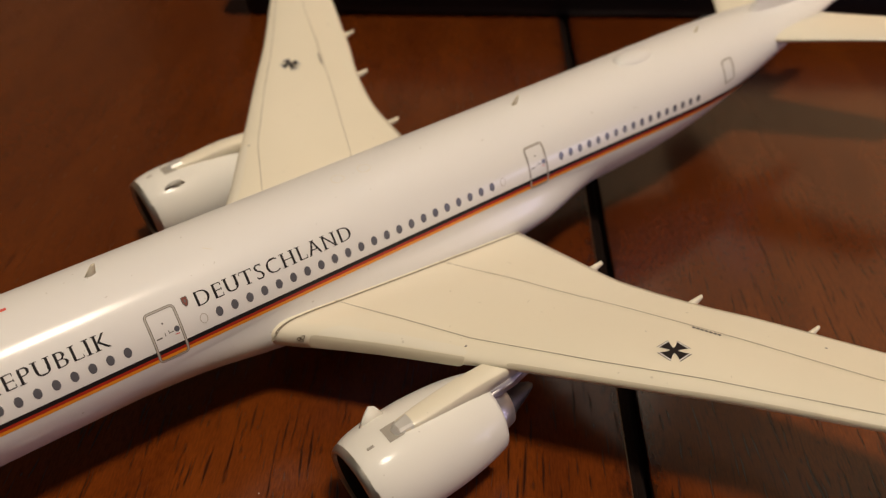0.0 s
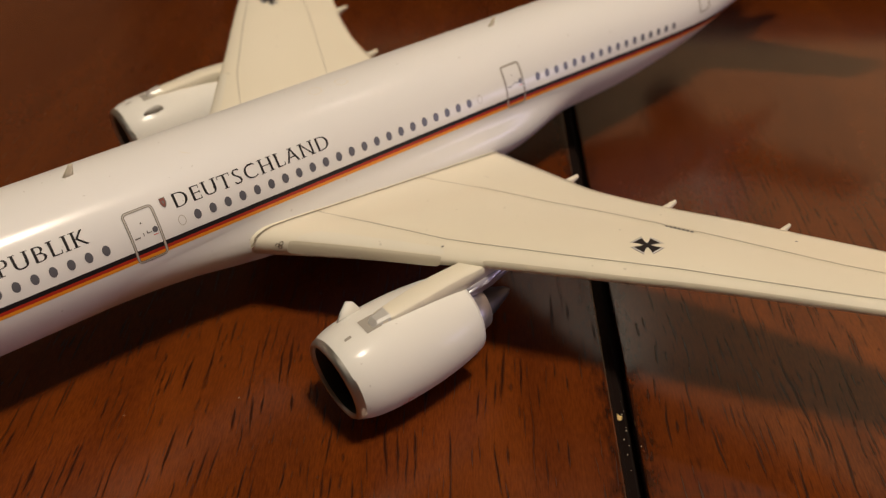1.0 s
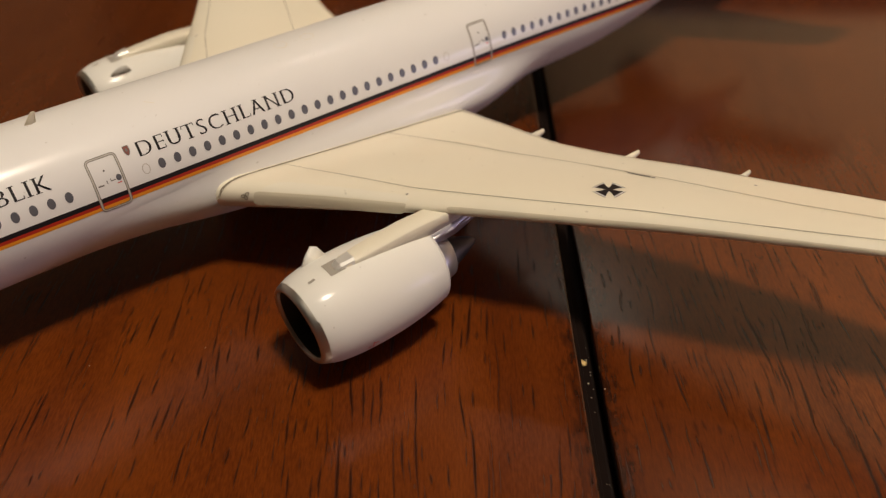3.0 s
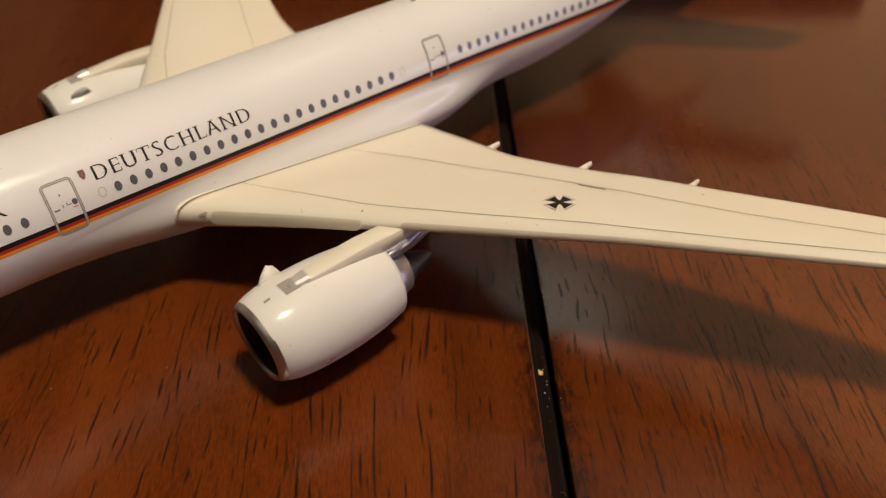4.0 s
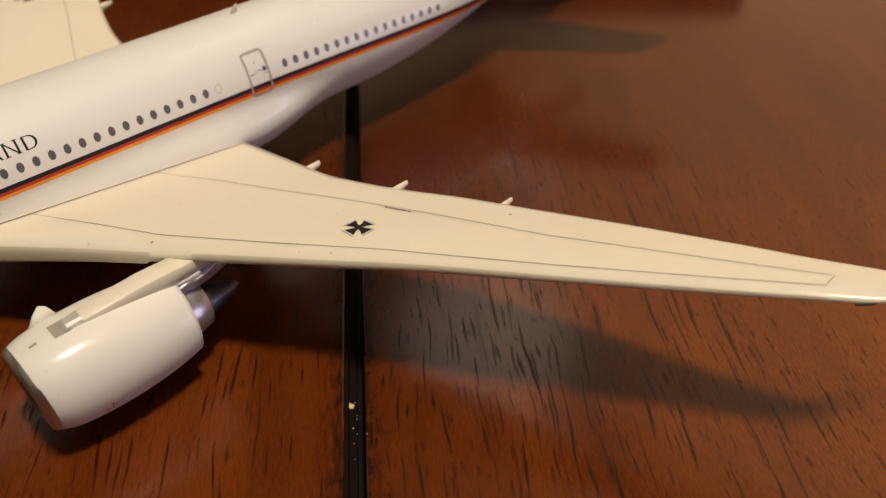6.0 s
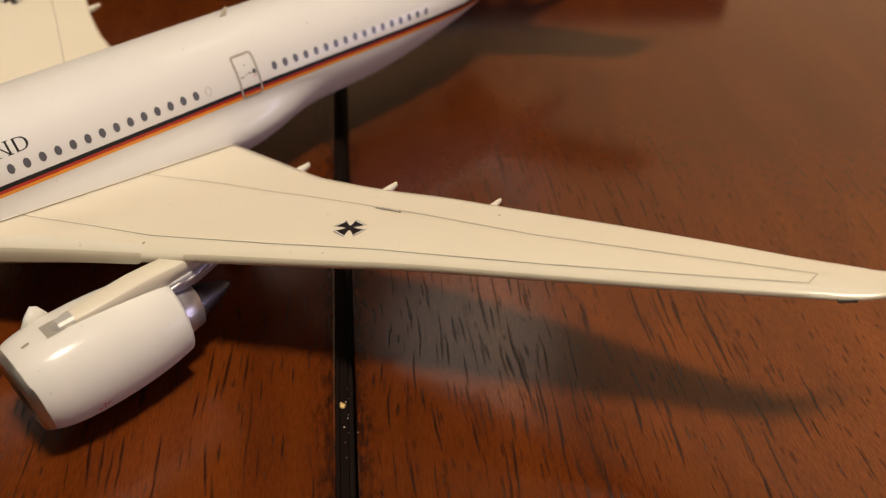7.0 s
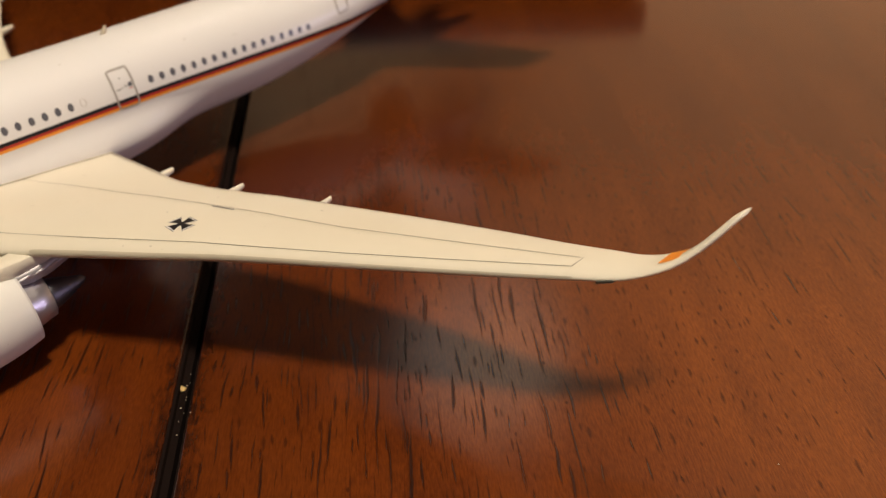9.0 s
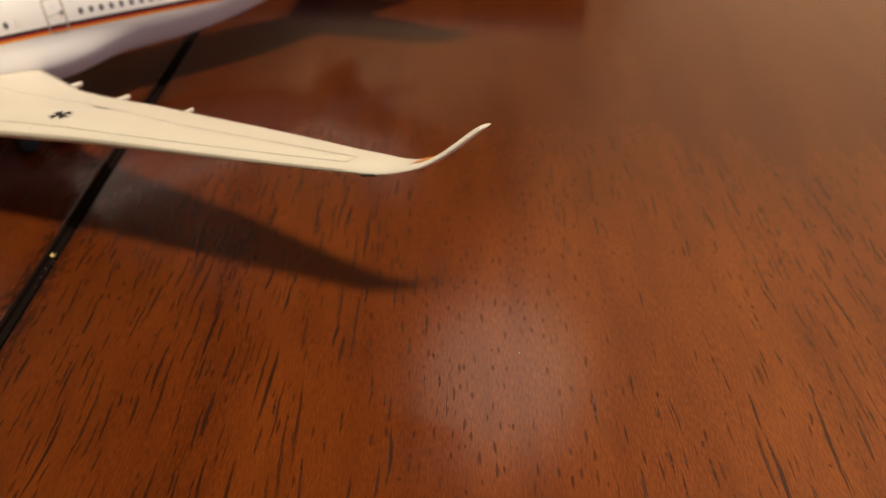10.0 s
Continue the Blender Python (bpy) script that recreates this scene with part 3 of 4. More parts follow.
# ---- wings ----
# y, leading x, trailing x, leading z, trailing z, half thickness
WING = [(5.0, 3.4, 38.8, 10.4, 9.2, 1.95), (8.0, 6.1, 39.0, 10.6, 9.4, 1.95), (11.5, 9.2, 39.3, 10.9, 9.8, 1.92), (17.5, 14.0, 39.6, 11.6, 10.7, 1.85), (23.5, 18.3, 40.0, 12.4, 11.5, 1.78), (28.0, 21.6, 41.0, 13.0, 12.25, 1.74),
        (33.0, 25.1, 42.7, 13.65, 13.0, 1.68), (38.5, 29.0, 45.1, 14.3, 13.75, 1.6), (44.0, 33.0, 47.3, 14.95, 14.4, 1.48), (55.4, 40.4, 51.5, 16.25, 16.0, 1.2), (64.0, 46.0, 54.3, 17.2, 17.3, 0.96), (70.4, 50.2, 56.2, 17.95, 18.3, 0.78), (74.0, 52.6, 57.4, 18.4, 18.9, 0.62)]
TIP = [(75.6, 53.7, 58.0, 18.6, 19.1, 0.52), (77.0, 54.9, 58.7, 18.9, 19.4, 0.46), (78.2, 56.1, 59.5, 19.4, 19.85, 0.42), (79.2, 57.4, 60.5, 19.9, 20.3, 0.43), (80.1, 58.9, 61.7, 20.85, 21.15, 0.45), (80.9, 60.7, 63.1, 22.15, 22.4, 0.46), (81.6, 62.5, 64.4, 23.5, 23.65, 0.42), (81.9, 63.3, 64.7, 23.95, 24.0, 0.28)]
w_lead, w_trail, w_zl, w_zt, w_thick = (curve_through([r[0] for r in WING + TIP], [r[k] for r in WING + TIP]) for k in (1, 2, 3, 4, 5))


def foil(c, y=99.0):
    """Half thickness along the chord; the nose is blunter near the root."""
    slim = 1.02 * (2.05 * math.sqrt(max(c, 0)) - 0.72 * c - 2.05 * c * c + 0.79 * c ** 3) + 0.05
    if y >= 26:
        return slim
    k = min(1.0, (26 - y) / 17)
    nose = min(c / 0.09, 1.0)
    full = 0.86 * math.sqrt(1 - (1 - nose) ** 2) * (1 - c) ** 0.8 + 0.05
    return slim * (1 - k) + full * k


def wing_top(x, y, lift=0.0):
    """The port wing's upper skin over (x, y), y counted outwards."""
    a, b = w_lead(y), w_trail(y)
    c = min(max((x - a) / (b - a), 0.0), 1.0)
    return (x, -y, w_zl(y) + (w_zt(y) - w_zl(y)) * c + w_thick(y) * foil(c, y) + lift)


CHORD = [0.0, 0.004, 0.012, 0.025, 0.045, 0.07, 0.10, 0.14, 0.19, 0.25, 0.32, 0.40, 0.48, 0.56, 0.64, 0.72, 0.80, 0.87, 0.93, 0.97, 1.0]


def wing_rings():
    ys = [5 + 1.5 * i for i in range(46)] + [73.5, 74.5, 75.3, 76.0, 76.7, 77.4, 78.0, 78.6, 79.2, 79.8, 80.4, 80.9, 81.3, 81.6, 81.8, 81.9]
    rings = []
    for y in ys:
        a, b, za, zb, t = w_lead(y), w_trail(y), w_zl(y), w_zt(y), w_thick(y)
        slope = (w_zl(min(y + 0.2, 81.9)) - w_zl(y - 0.2)) / (min(y + 0.2, 81.9) - y + 0.2)
        if y < 73:
            slope = 0.0
        n = 1 / math.hypot(1, slope)
        ring = []
        for c in CHORD:
            h = t * foil(c, y)
            ring.append((a + (b - a) * c, -(y - h * slope * n), za + (zb - za) * c + h * n))
        for c in reversed(CHORD[1:-1]):
            h = -(0.8 + 0.3 * min(1.0, max(0.0, (26 - y) / 8))) * t * foil(c, y)
            ring.append((a + (b - a) * c, -(y - h * slope * n), za + (zb - za) * c + h * n))
        rings.append(ring)
    return rings


def flip(bm):
    for v in bm.verts:
        v.co.y = -v.co.y
    bmesh.ops.reverse_faces(bm, faces=bm.faces)


def lines_on_wing(bm, paths, width, place):
    for p in paths:
        ribbon(bm, p, width, place, step=0.7, lift=0.03)


def iron_cross(bm, cx, cy, size, place, lift):
    """A cross with four flared, slightly hollow arms along and across the aircraft."""
    for k in range(4):
        a = math.pi / 2 * k
        pts = [(0.0, -0.20), (0.30, -0.22), (0.62, -0.33), (0.86, -0.47), (1.0, -0.58), (1.0, 0.0), (1.0, 0.58), (0.86, 0.47), (0.62, 0.33), (0.30, 0.22), (0.0, 0.20)]
        top = []
        for u, w in pts:
            u, w = u * size, w * size
            top.append(bm.verts.new(place(cx + u * math.cos(a) - w * math.sin(a), cy + u * math.sin(a) + w * math.cos(a), lift)))
        for i, j in ((0, 9), (1, 8), (2, 7), (3, 6)):
            bm.faces.new((top[i], top[i + 1], top[j], top[j + 1])) if i else bm.faces.new((top[0], top[1], top[9], top[10]))
        bm.faces.new((top[3], top[4], top[5], top[6], top[7]))


def build_wing(mirror):
    place = wing_top if not mirror else other(wing_top)

    def made(name, bm, mat, parent, label=""):
        return part(name, bm, mat, parent, label)

    bm = bmesh.new()
    loft(bm, wing_rings())
    if mirror:
        flip(bm)
    wing = made("wing", bm, CREAM, plane, "cream painted wing with an upswept tip")

    bm = bmesh.new()
    lines_on_wing(bm, [[(13.6, 7.6), (17.3, 15.2), (20.7, 22.5), (27.1, 32.6), (33.3, 41.7), (41.2, 54.4), (47.5, 64.1), (52.8, 72.3), (54.4, 72.3), (48.6, 60.0), (44.2, 50.6), (41.1, 42.0), (38.8, 35.8), (36.3, 29.3), (30.8, 16.0), (27.2, 8.3)]], 0.07, place)
    made("panel_line", bm, PANEL, wing, "thin dark panel line round the wing box")
    for path in ([(52.8, 72.3), (51.9, 72.4)],):
        bm = bmesh.new()
        lines_on_wing(bm, [path], 0.06, place)
        made("panel_seam", bm, FAINT, wing, "faint seam scribed in the paint")
    bm = bmesh.new()
    for i in range(7):
        patch(bm, 38.2 + 0.14 * i, 35.4 + 0.40 * i, 38.5 + 0.14 * i, 35.72 + 0.40 * i, place, 0.045)
    made("walkway_mark", bm, GREY, wing, "row of tiny illegible grey marks")
    # cross with its pale edge
    bm = bmesh.new()
    big = 0.72
    iron_cross(bm, 33.8, 36.9, 1.98 * big, place, 0.026)
    made("cross_outline", bm, BLACK, wing, "thin black outline of the cross")
    bm = bmesh.new()
    iron_cross(bm, 33.8, 36.9, 1.88 * big, place, 0.034)
    made("cross_rim", bm, WHITE, wing, "white edge of the cross")
    bm = bmesh.new()
    iron_cross(bm, 33.8, 36.9, 1.68 * big, place, 0.042)
    made("black_cross", bm, BLACK, wing, "black cross with flared arms")
    # slats: strips laid on the wing's front, their shading painted as darker beige
    for y0, y1, tops, lows in ((11.0, 24.0, (0.40, 0.32), (0.0, 0.0)), (27.4, 73.0, (0.34, 0.10), (0.0, 0.02))):
        bm = bmesh.new()
        rows = []
        n = int((y1 - y0) / 0.22)
        for i in range(n + 1):
            k = i / n
            y = y0 + (y1 - y0) * k
            reach = min(1.0, ((i + 0.4) / 1.6) ** 0.5, ((n - i + 0.4) / 1.6) ** 0.5)
            a = w_lead(y)
            hi, lo = tops[0] + (tops[1] - tops[0]) * k, lows[0] + (lows[1] - lows[0]) * k
            mid = (hi + lo) / 2
            row = [wing_top(a + mid + (hi - mid) * u * reach, y, 0.045) for u in (1.0, 0.5, 0.0, -0.5, -1.0)]
            under = 0.30 * w_thick(y) * reach
            if y0 < 20:
                row += [(a - 0.05, -y - 0.03, w_zl(y) - under * k) for k in (0.4, 1.0)]
            rows.append([bm.verts.new(p) for p in row])
        for a, b in zip(rows, rows[1:]):
            for q in range(len(a) - 1):
                bm.faces.new((a[q], a[q + 1], b[q + 1], b[q]))
        bmesh.ops.recalc_face_normals(bm, faces=bm.faces)
        if mirror:
            flip(bm)
        part("slat", bm, SLAT, wing, "leading-edge slat strip with its shading painted in beige")
    # pale raised field above the root slat, with rounded ends
    bm = bmesh.new()
    rows = []
    for i in range(41):
        k = i / 40
        y = 11.4 + 12.4 * k
        a = w_lead(y)
        reach = min(1.0, ((i + 0.3) / 3) ** 0.5, ((40 - i + 0.3) / 3) ** 0.5)
        hi = 0.5 + (1.75 - 0.75 * k) * reach
        rows.append([bm.verts.new(place(a + 0.45 + (hi - 0.45) * q / 4, y, 0.02)) for q in range(5)])
    for a, b in zip(rows, rows[1:]):
        for q in range(4):
            bm.faces.new((a[q], b[q], b[q + 1], a[q + 1]))
    bmesh.ops.recalc_face_normals(bm, faces=bm.faces)
    made("slat_field", bm, FIELD, wing, "pale raised field above the slat")
    # small dots and marks
    bm = bmesh.new()
    oval(bm, 19.7, 23.1, 0.16, 0.10, place, 0.03, 10)
    oval(bm, 45.4, 45.4, 0.12, 0.14, place, 0.03, 10)
    oval(bm, 34.2, 33.1, 0.07, 0.07, place, 0.03, 8)
    made("rivet_mark", bm, GREY, wing)
    bm = bmesh.new()
    def on_nose(u, v, lift):
        """A spot on the blunt nose of the wing root: u outwards, v upwards."""
        y = 10.32 + 0.78 * u
        x0, x1 = w_lead(y), w_lead(y) + 2.0
        z = w_zl(y) + 0.42 + v
        for _ in range(24):
            m = (x0 + x1) / 2
            x0, x1 = (m, x1) if wing_top(m, y)[2] < z else (x0, m)
        p = (x0 - lift, -y - 0.6 * lift, z + 0.3 * lift)
        return p if not mirror else (p[0], -p[1], p[2])

    for du, dv in ((-0.21, 0.0), (0.13, 0.21), (0.13, -0.19)):
        ring = [(du + 0.18 * math.cos(radians(a)), dv + 0.18 * math.sin(radians(a))) for a in range(0, 360, 30)]
        ribbon(bm, ring, 0.07, on_nose, closed=True, step=0.3, lift=0.05)
    made("root_emblem", bm, LINE, wing, "three small dark rings near the wing root")
    # orange band at the start of the upswept tip, dark light lens on the leading edge
    bm = bmesh.new()
    rows = []
    for i in range(5):
        y = 78.1 + 0.28 * i
        a, b = w_lead(y), w_trail(y)
        rows.append([bm.verts.new(place(a + (b - a) * (0.34 + 0.63 * j / 6), y, 0.10)) for j in range(7)])
    for a, b in zip(rows, rows[1:]):
        for j in range(6):
            bm.faces.new((a[j], a[j + 1], b[j + 1], b[j]))
    made("tip_band", bm, ORANGE, wing, "orange band across the upswept tip")
    bm = bmesh.new()
    box(bm, (53.42, -76.0, 18.30), (54.2, -74.8, 18.62), bevel=0.1)
    for v in bm.verts:
        v.co.x += 0.8 * (-v.co.y - 75.4)
        v.co.z += 0.2 * (-v.co.y - 75.4)
    if mirror:
        flip(bm)
    made("tip_light", bm, DARK, wing, "dark navigation light lens")
    # root joint line, its groove shadow painted as a brown ribbon
    bm = bmesh.new()
    joint = []
    for i in range(40):
        x = 5.85 + 32.9 * (i / 39) ** 1.5
        y = 8.0
        for step in range(200):
            p = belly_skin(x, -0.25 * step)
            if p[2] <= wing_top(x, -p[1])[2]:
                y = -p[1]
                break
        joint.append((x, max(y, 7.85) + 0.38))
    ribbon(bm, joint, 0.24, place, step=0.7, lift=0.05)
    made("root_joint", bm, JOINT, wing, "joint between wing and body with its groove shadow painted in")
    # flap track fairings
    for tx, y, tz, long, r in ((41.5, 20.3, 11.15, 11.0, 0.85), (44.1, 32.1, 13.1, 10.5, 0.8), (48.5, 42.8, 14.3, 9.0, 0.7)):
        bm = bmesh.new()
        rings = []
        for k in (0.0, 0.06, 0.2, 0.4, 0.6, 0.78, 0.9, 0.97, 1.0):
            rr = r * (0.15 + 0.85 * min(1.0, (k / 0.3)) ** 0.6) * (1 - 0.62 * max(0.0, (k - 0.5) / 0.5) ** 2)
            zc = tz - 1.3 + 1.1 * k ** 2.0
            rings.append([(tx - long * (1 - k), -y + 0.7 * rr * math.cos(a), zc + rr * math.sin(a)) for a in (2 * math.pi * i / 14 for i in range(14))])
        loft(bm, rings)
        if mirror:
            flip(bm)
        made("flap_fairing", bm, CREAM, wing, "slim flap track fairing pod")
    return wing


build_wing(False)
build_wing(True)

# ---- engines ----
EY, EZ = -26.35, 7.0


def build_engine(mirror):
    def made(name, bm, mat, parent, label=""):
        if mirror:
            flip(bm)
        return part(name, bm, mat, parent, label)

    def nac(x):
        return curve_through([4.9, 5.6, 7, 9, 11.5, 14, 16.5, 18.2, 19.2], [4.35, 4.62, 4.92, 5.1, 5.15, 5.05, 4.8, 4.5, 4.28])(x)

    bm = bmesh.new()
    prof = [(x, nac(x)) for x in (4.9, 5.2, 5.6, 6.3, 7, 8, 9, 10, 11.5, 13, 14, 15.2, 16.5, 17.4, 18.2, 18.8, 19.2)]
    prof += [(19.15, 4.12), (18.4, 4.05), (16.0, 3.9)]
    turned(bm, prof, (EY, EZ), 56, cap=False)
    # the cowl's mouth leans forward at the top
    for v in bm.verts:
        v.co.x -= 0.10 * (v.co.z - EZ) * max(0.0, 1 - (v.co.x - 4.9) / 6)
    nacelle = made("engine", bm, NACELLE, plane, "white engine nacelle")

    bm = bmesh.new()
    lip = [(5.0, 4.40), (4.55, 4.22), (4.25, 4.0), (4.2, 3.8), (4.35, 3.68), (4.6, 3.6)]
    rings = [[(x - 0.10 * r * math.sin(a) * (1 - (x - 4.2) / 8), EY + r * math.cos(a), EZ + r * math.sin(a)) for a in (2 * math.pi * i / 56 for i in range(56))] for x, r in lip]
    loft(bm, rings, cap=False)
    made("intake_lip", bm, LIP, nacelle, "bare metal intake lip")
    bm = bmesh.new()
    rings = [[(x - 0.10 * r * math.sin(a) * (1 - (x - 4.2) / 8), EY + r * math.cos(a), EZ + r * math.sin(a)) for a in (2 * math.pi * i / 56 for i in range(56))] for x, r in ((4.58, 3.61), (5.2, 3.52), (6.5, 3.55))]
    loft(bm, rings, cap=False)
    made("intake_duct", bm, DARK, nacelle, "black intake duct")
    bm = bmesh.new()
    turned(bm, [(6.4, 3.6), (6.45, 1.0), (6.45, 0.9), (5.9, 0.6), (5.5, 0.05)], (EY, EZ), 40)
    for k in range(22):
        a = 2 * math.pi * k / 22
        p = [(6.15, 0.8, a), (6.15, 3.45, a + 0.25), (6.4, 3.45, a + 0.42), (6.4, 0.8, a + 0.2)]
        bm.faces.new([bm.verts.new((x, EY + r * math.cos(b), EZ + r * math.sin(b))) for x, r, b in p])
    made("fan", bm, DARK, nacelle, "dark fan with a spinner")
    bm = bmesh.new()
    turned(bm, [(16.2, 3.95), (17.6, 3.5), (19.0, 3.05), (20.2, 2.8), (21.6, 2.5), (21.7, 2.3), (20.8, 2.2)], (EY, EZ - 0.2), 40)
    made("core_nozzle", bm, NOZZLE, nacelle, "bright speckled metal core nozzle")
    bm = bmesh.new()
    turned(bm, [(20.6, 2.15), (22.2, 1.75), (23.6, 1.28), (24.9, 0.78), (25.7, 0.4), (26.0, 0.1)], (EY, EZ - 0.45), 32)
    made("exhaust_cone", bm, STEEL, nacelle, "dull steel exhaust cone")

    # pylon: a slim box that rises from the cowl to the leading edge
    bm = bmesh.new()
    rows = [(8.6, 0.55, 12.15, 11.6), (9.6, 0.95, 12.38, 11.6), (11.5, 1.12, 12.55, 11.5), (14.0, 1.22, 12.75, 11.3), (16.5, 1.24, 12.92, 11.0), (18.8, 1.2, 12.9, 10.6), (20.0, 1.22, 12.85, 11.0), (22.5, 1.2, 12.85, 11.25), (25.5, 1.0, 12.9, 11.6), (28.5, 0.5, 12.9, 12.1)]
    rings = []
    for x, w, top, bot in rows:
        e = 0.12
        v = w - 0.28
        rings.append([(x, EY - w, bot), (x, EY - w, top - e), (x, EY - w + e, top), (x, EY + v - e, top), (x, EY + v, top - e), (x, EY + v, bot)])
    loft(bm, rings)
    pylon = made("pylon", bm, CREAM, nacelle, "cream pylon between cowl and wing")
    bm = bmesh.new()
    rings = []
    for x, w, top, bot in ((17.6, 1.0, 11.0, 10.0), (19.4, 1.26, 11.2, 9.7), (20.6, 1.38, 11.3, 9.55), (22.5, 1.34, 11.5, 9.7), (25.0, 1.14, 11.9, 10.4), (29.0, 0.4, 12.6, 11.7)):
        rings.append([(x, EY - w, bot + 0.3), (x, EY - w, top), (x, EY + w, top), (x, EY + w, bot + 0.3), (x, EY, bot)])
    loft(bm, rings)
    made("pylon_heat_shield", bm, SHIELD, nacelle, "dull metal underside of the pylon")
    for x0, drop in ((18.6, 0.0), (20.4, 0.12), (22.2, 0.35)):
        bm = bmesh.new()
        rings = []
        for k in range(7):
            u = k / 6
            r = 0.36 * math.sin(math.pi * (0.12 + 0.76 * u))
            rings.append([(x0 + 2.6 * u, EY - 1.18 + 0.10 * u + r * math.cos(a), 10.35 + drop + 0.55 * u + 0.75 * r * math.sin(a)) for a in (2 * math.pi * i / 14 for i in range(14))])
        loft(bm, rings)
        made("heat_shield_flute", bm, SHIELD, nacelle, "bright fluted metal rib")
    # metal plate and block where the pylon starts
    def cowl(x, a, lift=0.0):
        r = nac(x) + lift
        return (x - 0.10 * r * math.sin(a) * max(0.0, 1 - (x - 4.9) / 6), EY + r * math.cos(a), EZ + r * math.sin(a))
    bm = bmesh.new()
    patch(bm, 8.0, radians(101.5), 9.5, radians(81.5), lambda x, a, l: cowl(x, a, l), 0.04)
    bmesh.ops.recalc_face_normals(bm, faces=bm.faces)
    made("metal_plate", bm, PLATE, nacelle, "grey metal plate on top of the cowl")
    bm = bmesh.new()
    rings = []
    for x, w, top in ((8.5, 0.5, 12.15), (9.0, 0.62, 12.52), (10.4, 0.78, 12.72)):
        rings.append([(x, EY - 0.25 - w, 11.7), (x, EY - 0.25 - w, top - 0.2), (x, EY - 0.25 - w + 0.25, top + 0.02), (x, EY + w - 0.5, top + 0.02), (x, EY + w - 0.25, top - 0.2), (x, EY + w - 0.25, 11.7)])
    loft(bm, rings)
    if mirror:
        flip(bm)
    part("pylon_nose", bm, SILVER, nacelle, "bright silver nose of the pylon", smooth=False)
    # strake on the inboard shoulder
    bm = bmesh.new()
    a = radians(57)
    root = [cowl(x, a, -0.15) for x in (6.9, 8.2, 9.6)]
    tips = [cowl(7.7, a + 0.03, 0.75), cowl(8.5, a + 0.03, 1.35), cowl(9.0, a + 0.03, 1.05)]
    side = Vector((0, -math.sin(a), math.cos(a))) * 0.16
    rings = [[Vector(p) + side for p in (root[0], tips[0], tips[1], tips[2], root[2])], [Vector(p) - side for p in (root[0], tips[0], tips[1], tips[2], root[2])]]
    loft(bm, rings)
    made("strake", bm, NACELLE, nacelle, "small white strake on the cowl")
    bm = bmesh.new()
    patch(bm, 6.1, radians(95.5), 6.75, radians(92.2), cowl, 0.035)
    made("cowl_mark", bm, MARK, nacelle)
    bm = bmesh.new()
    patch(bm, 8.7, radians(203), 9.1, radians(206), cowl, 0.035)
    patch(bm, 9.3, radians(196), 9.42, radians(208), cowl, 0.035)
    patch(bm, 9.5, radians(199), 9.9, radians(201), cowl, 0.035)
    made("red_cowl_mark", bm, PINK, nacelle, "faded red stencil marks")
    return nacelle


build_engine(False)
build_engine(True).location.x = 1.0 * MM

# ---- tail ----
STAB = [(2.0, 88.5, 105.5, 17.6, 1.1), (5.0, 91.0, 106.6, 17.9, 1.0), (12.0, 97.2, 110.2, 18.8, 0.75), (20.0, 104.2, 114.4, 19.7, 0.5), (22.6, 106.8, 115.9, 20.0, 0.38), (23.6, 109.2, 116.3, 20.1, 0.2)]
for mirror in (False, True):
    bm = bmesh.new()
    rings = []
    for y, a, b, z, t in STAB:
        top = [(a + (b - a) * c, -y, z + t * foil(c)) for c in CHORD[::2]]
        low = [(a + (b - a) * c, -y, z - t * foil(c)) for c in reversed(CHORD[2:-1:2])]
        rings.append(top + low)
    loft(bm, rings)
    if mirror:
        flip(bm)
    part("tailplane", bm, CREAM, plane, "cream horizontal tailplane")
bm = bmesh.new()
rings = []
for z, a, b, t in ((18.5, 88.8, 110.0, 1.3), (20.4, 91.0, 110.6, 1.25), (23, 93.2, 111.2, 1.15), (30, 98.4, 113.6, 0.95), (38, 105.2, 116.8, 0.7), (42, 109.4, 118.4, 0.5), (42.8, 111.6, 118.9, 0.25)):
    port = [(a + (b - a) * c, -t * foil(c), z) for c in CHORD[::2]]
    star = [(a + (b - a) * c, t * foil(c), z) for c in reversed(CHORD[2:-1:2])]
    rings.append(port + star)
loft(bm, rings)
part("tail_fin", bm, WHITE, plane, "white vertical tail fin")


# ---- landing gear, in the dark under the body ----
def wheel(bm, x, y, r, w):
    rings = [[(x + rr * math.cos(a), y + v, r + rr * math.sin(a)) for a in (2 * math.pi * i / 24 for i in range(24))] for v, rr in ((-w, r * 0.7), (-w * 0.8, r * 0.95), (-w * 0.3, r), (w * 0.3, r), (w * 0.8, r * 0.95), (w, r * 0.7))]
    loft(bm, rings)


def gear(x, y, top, axles, spread, r):
    bm = bmesh.new()
    rings = [[(x + 0.35 * math.cos(a), y + 0.35 * math.sin(a), z) for a in (2 * math.pi * i / 12 for i in range(12))] for z in (r, top)]
    loft(bm, rings)
    leg = part("gear_leg", bm, SILVER, plane, "silver landing gear leg")
    for ax in axles:
        for s in (-spread, spread):
            bm = bmesh.new()
            wheel(bm, x + ax, y + s, r, 0.55)
            part("wheel", bm, RUBBER, leg, "black rubber wheel")
        bm = bmesh.new()
        loft(bm, [[(x + ax + 0.2 * math.cos(a), y + v, r + 0.2 * math.sin(a)) for a in (2 * math.pi * i / 10 for i in range(10))] for v in (-spread, spread)])
        part("axle", bm, SILVER, leg)


gear(36.0, -13.2, 10.2, (-2.6, 2.6), 1.75, 1.7)
gear(36.0, 13.2, 10.2, (-2.6, 2.6), 1.75, 1.7)
gear(-36.0, 0.0, 7.0, (0.0,), 0.9, 1.3)

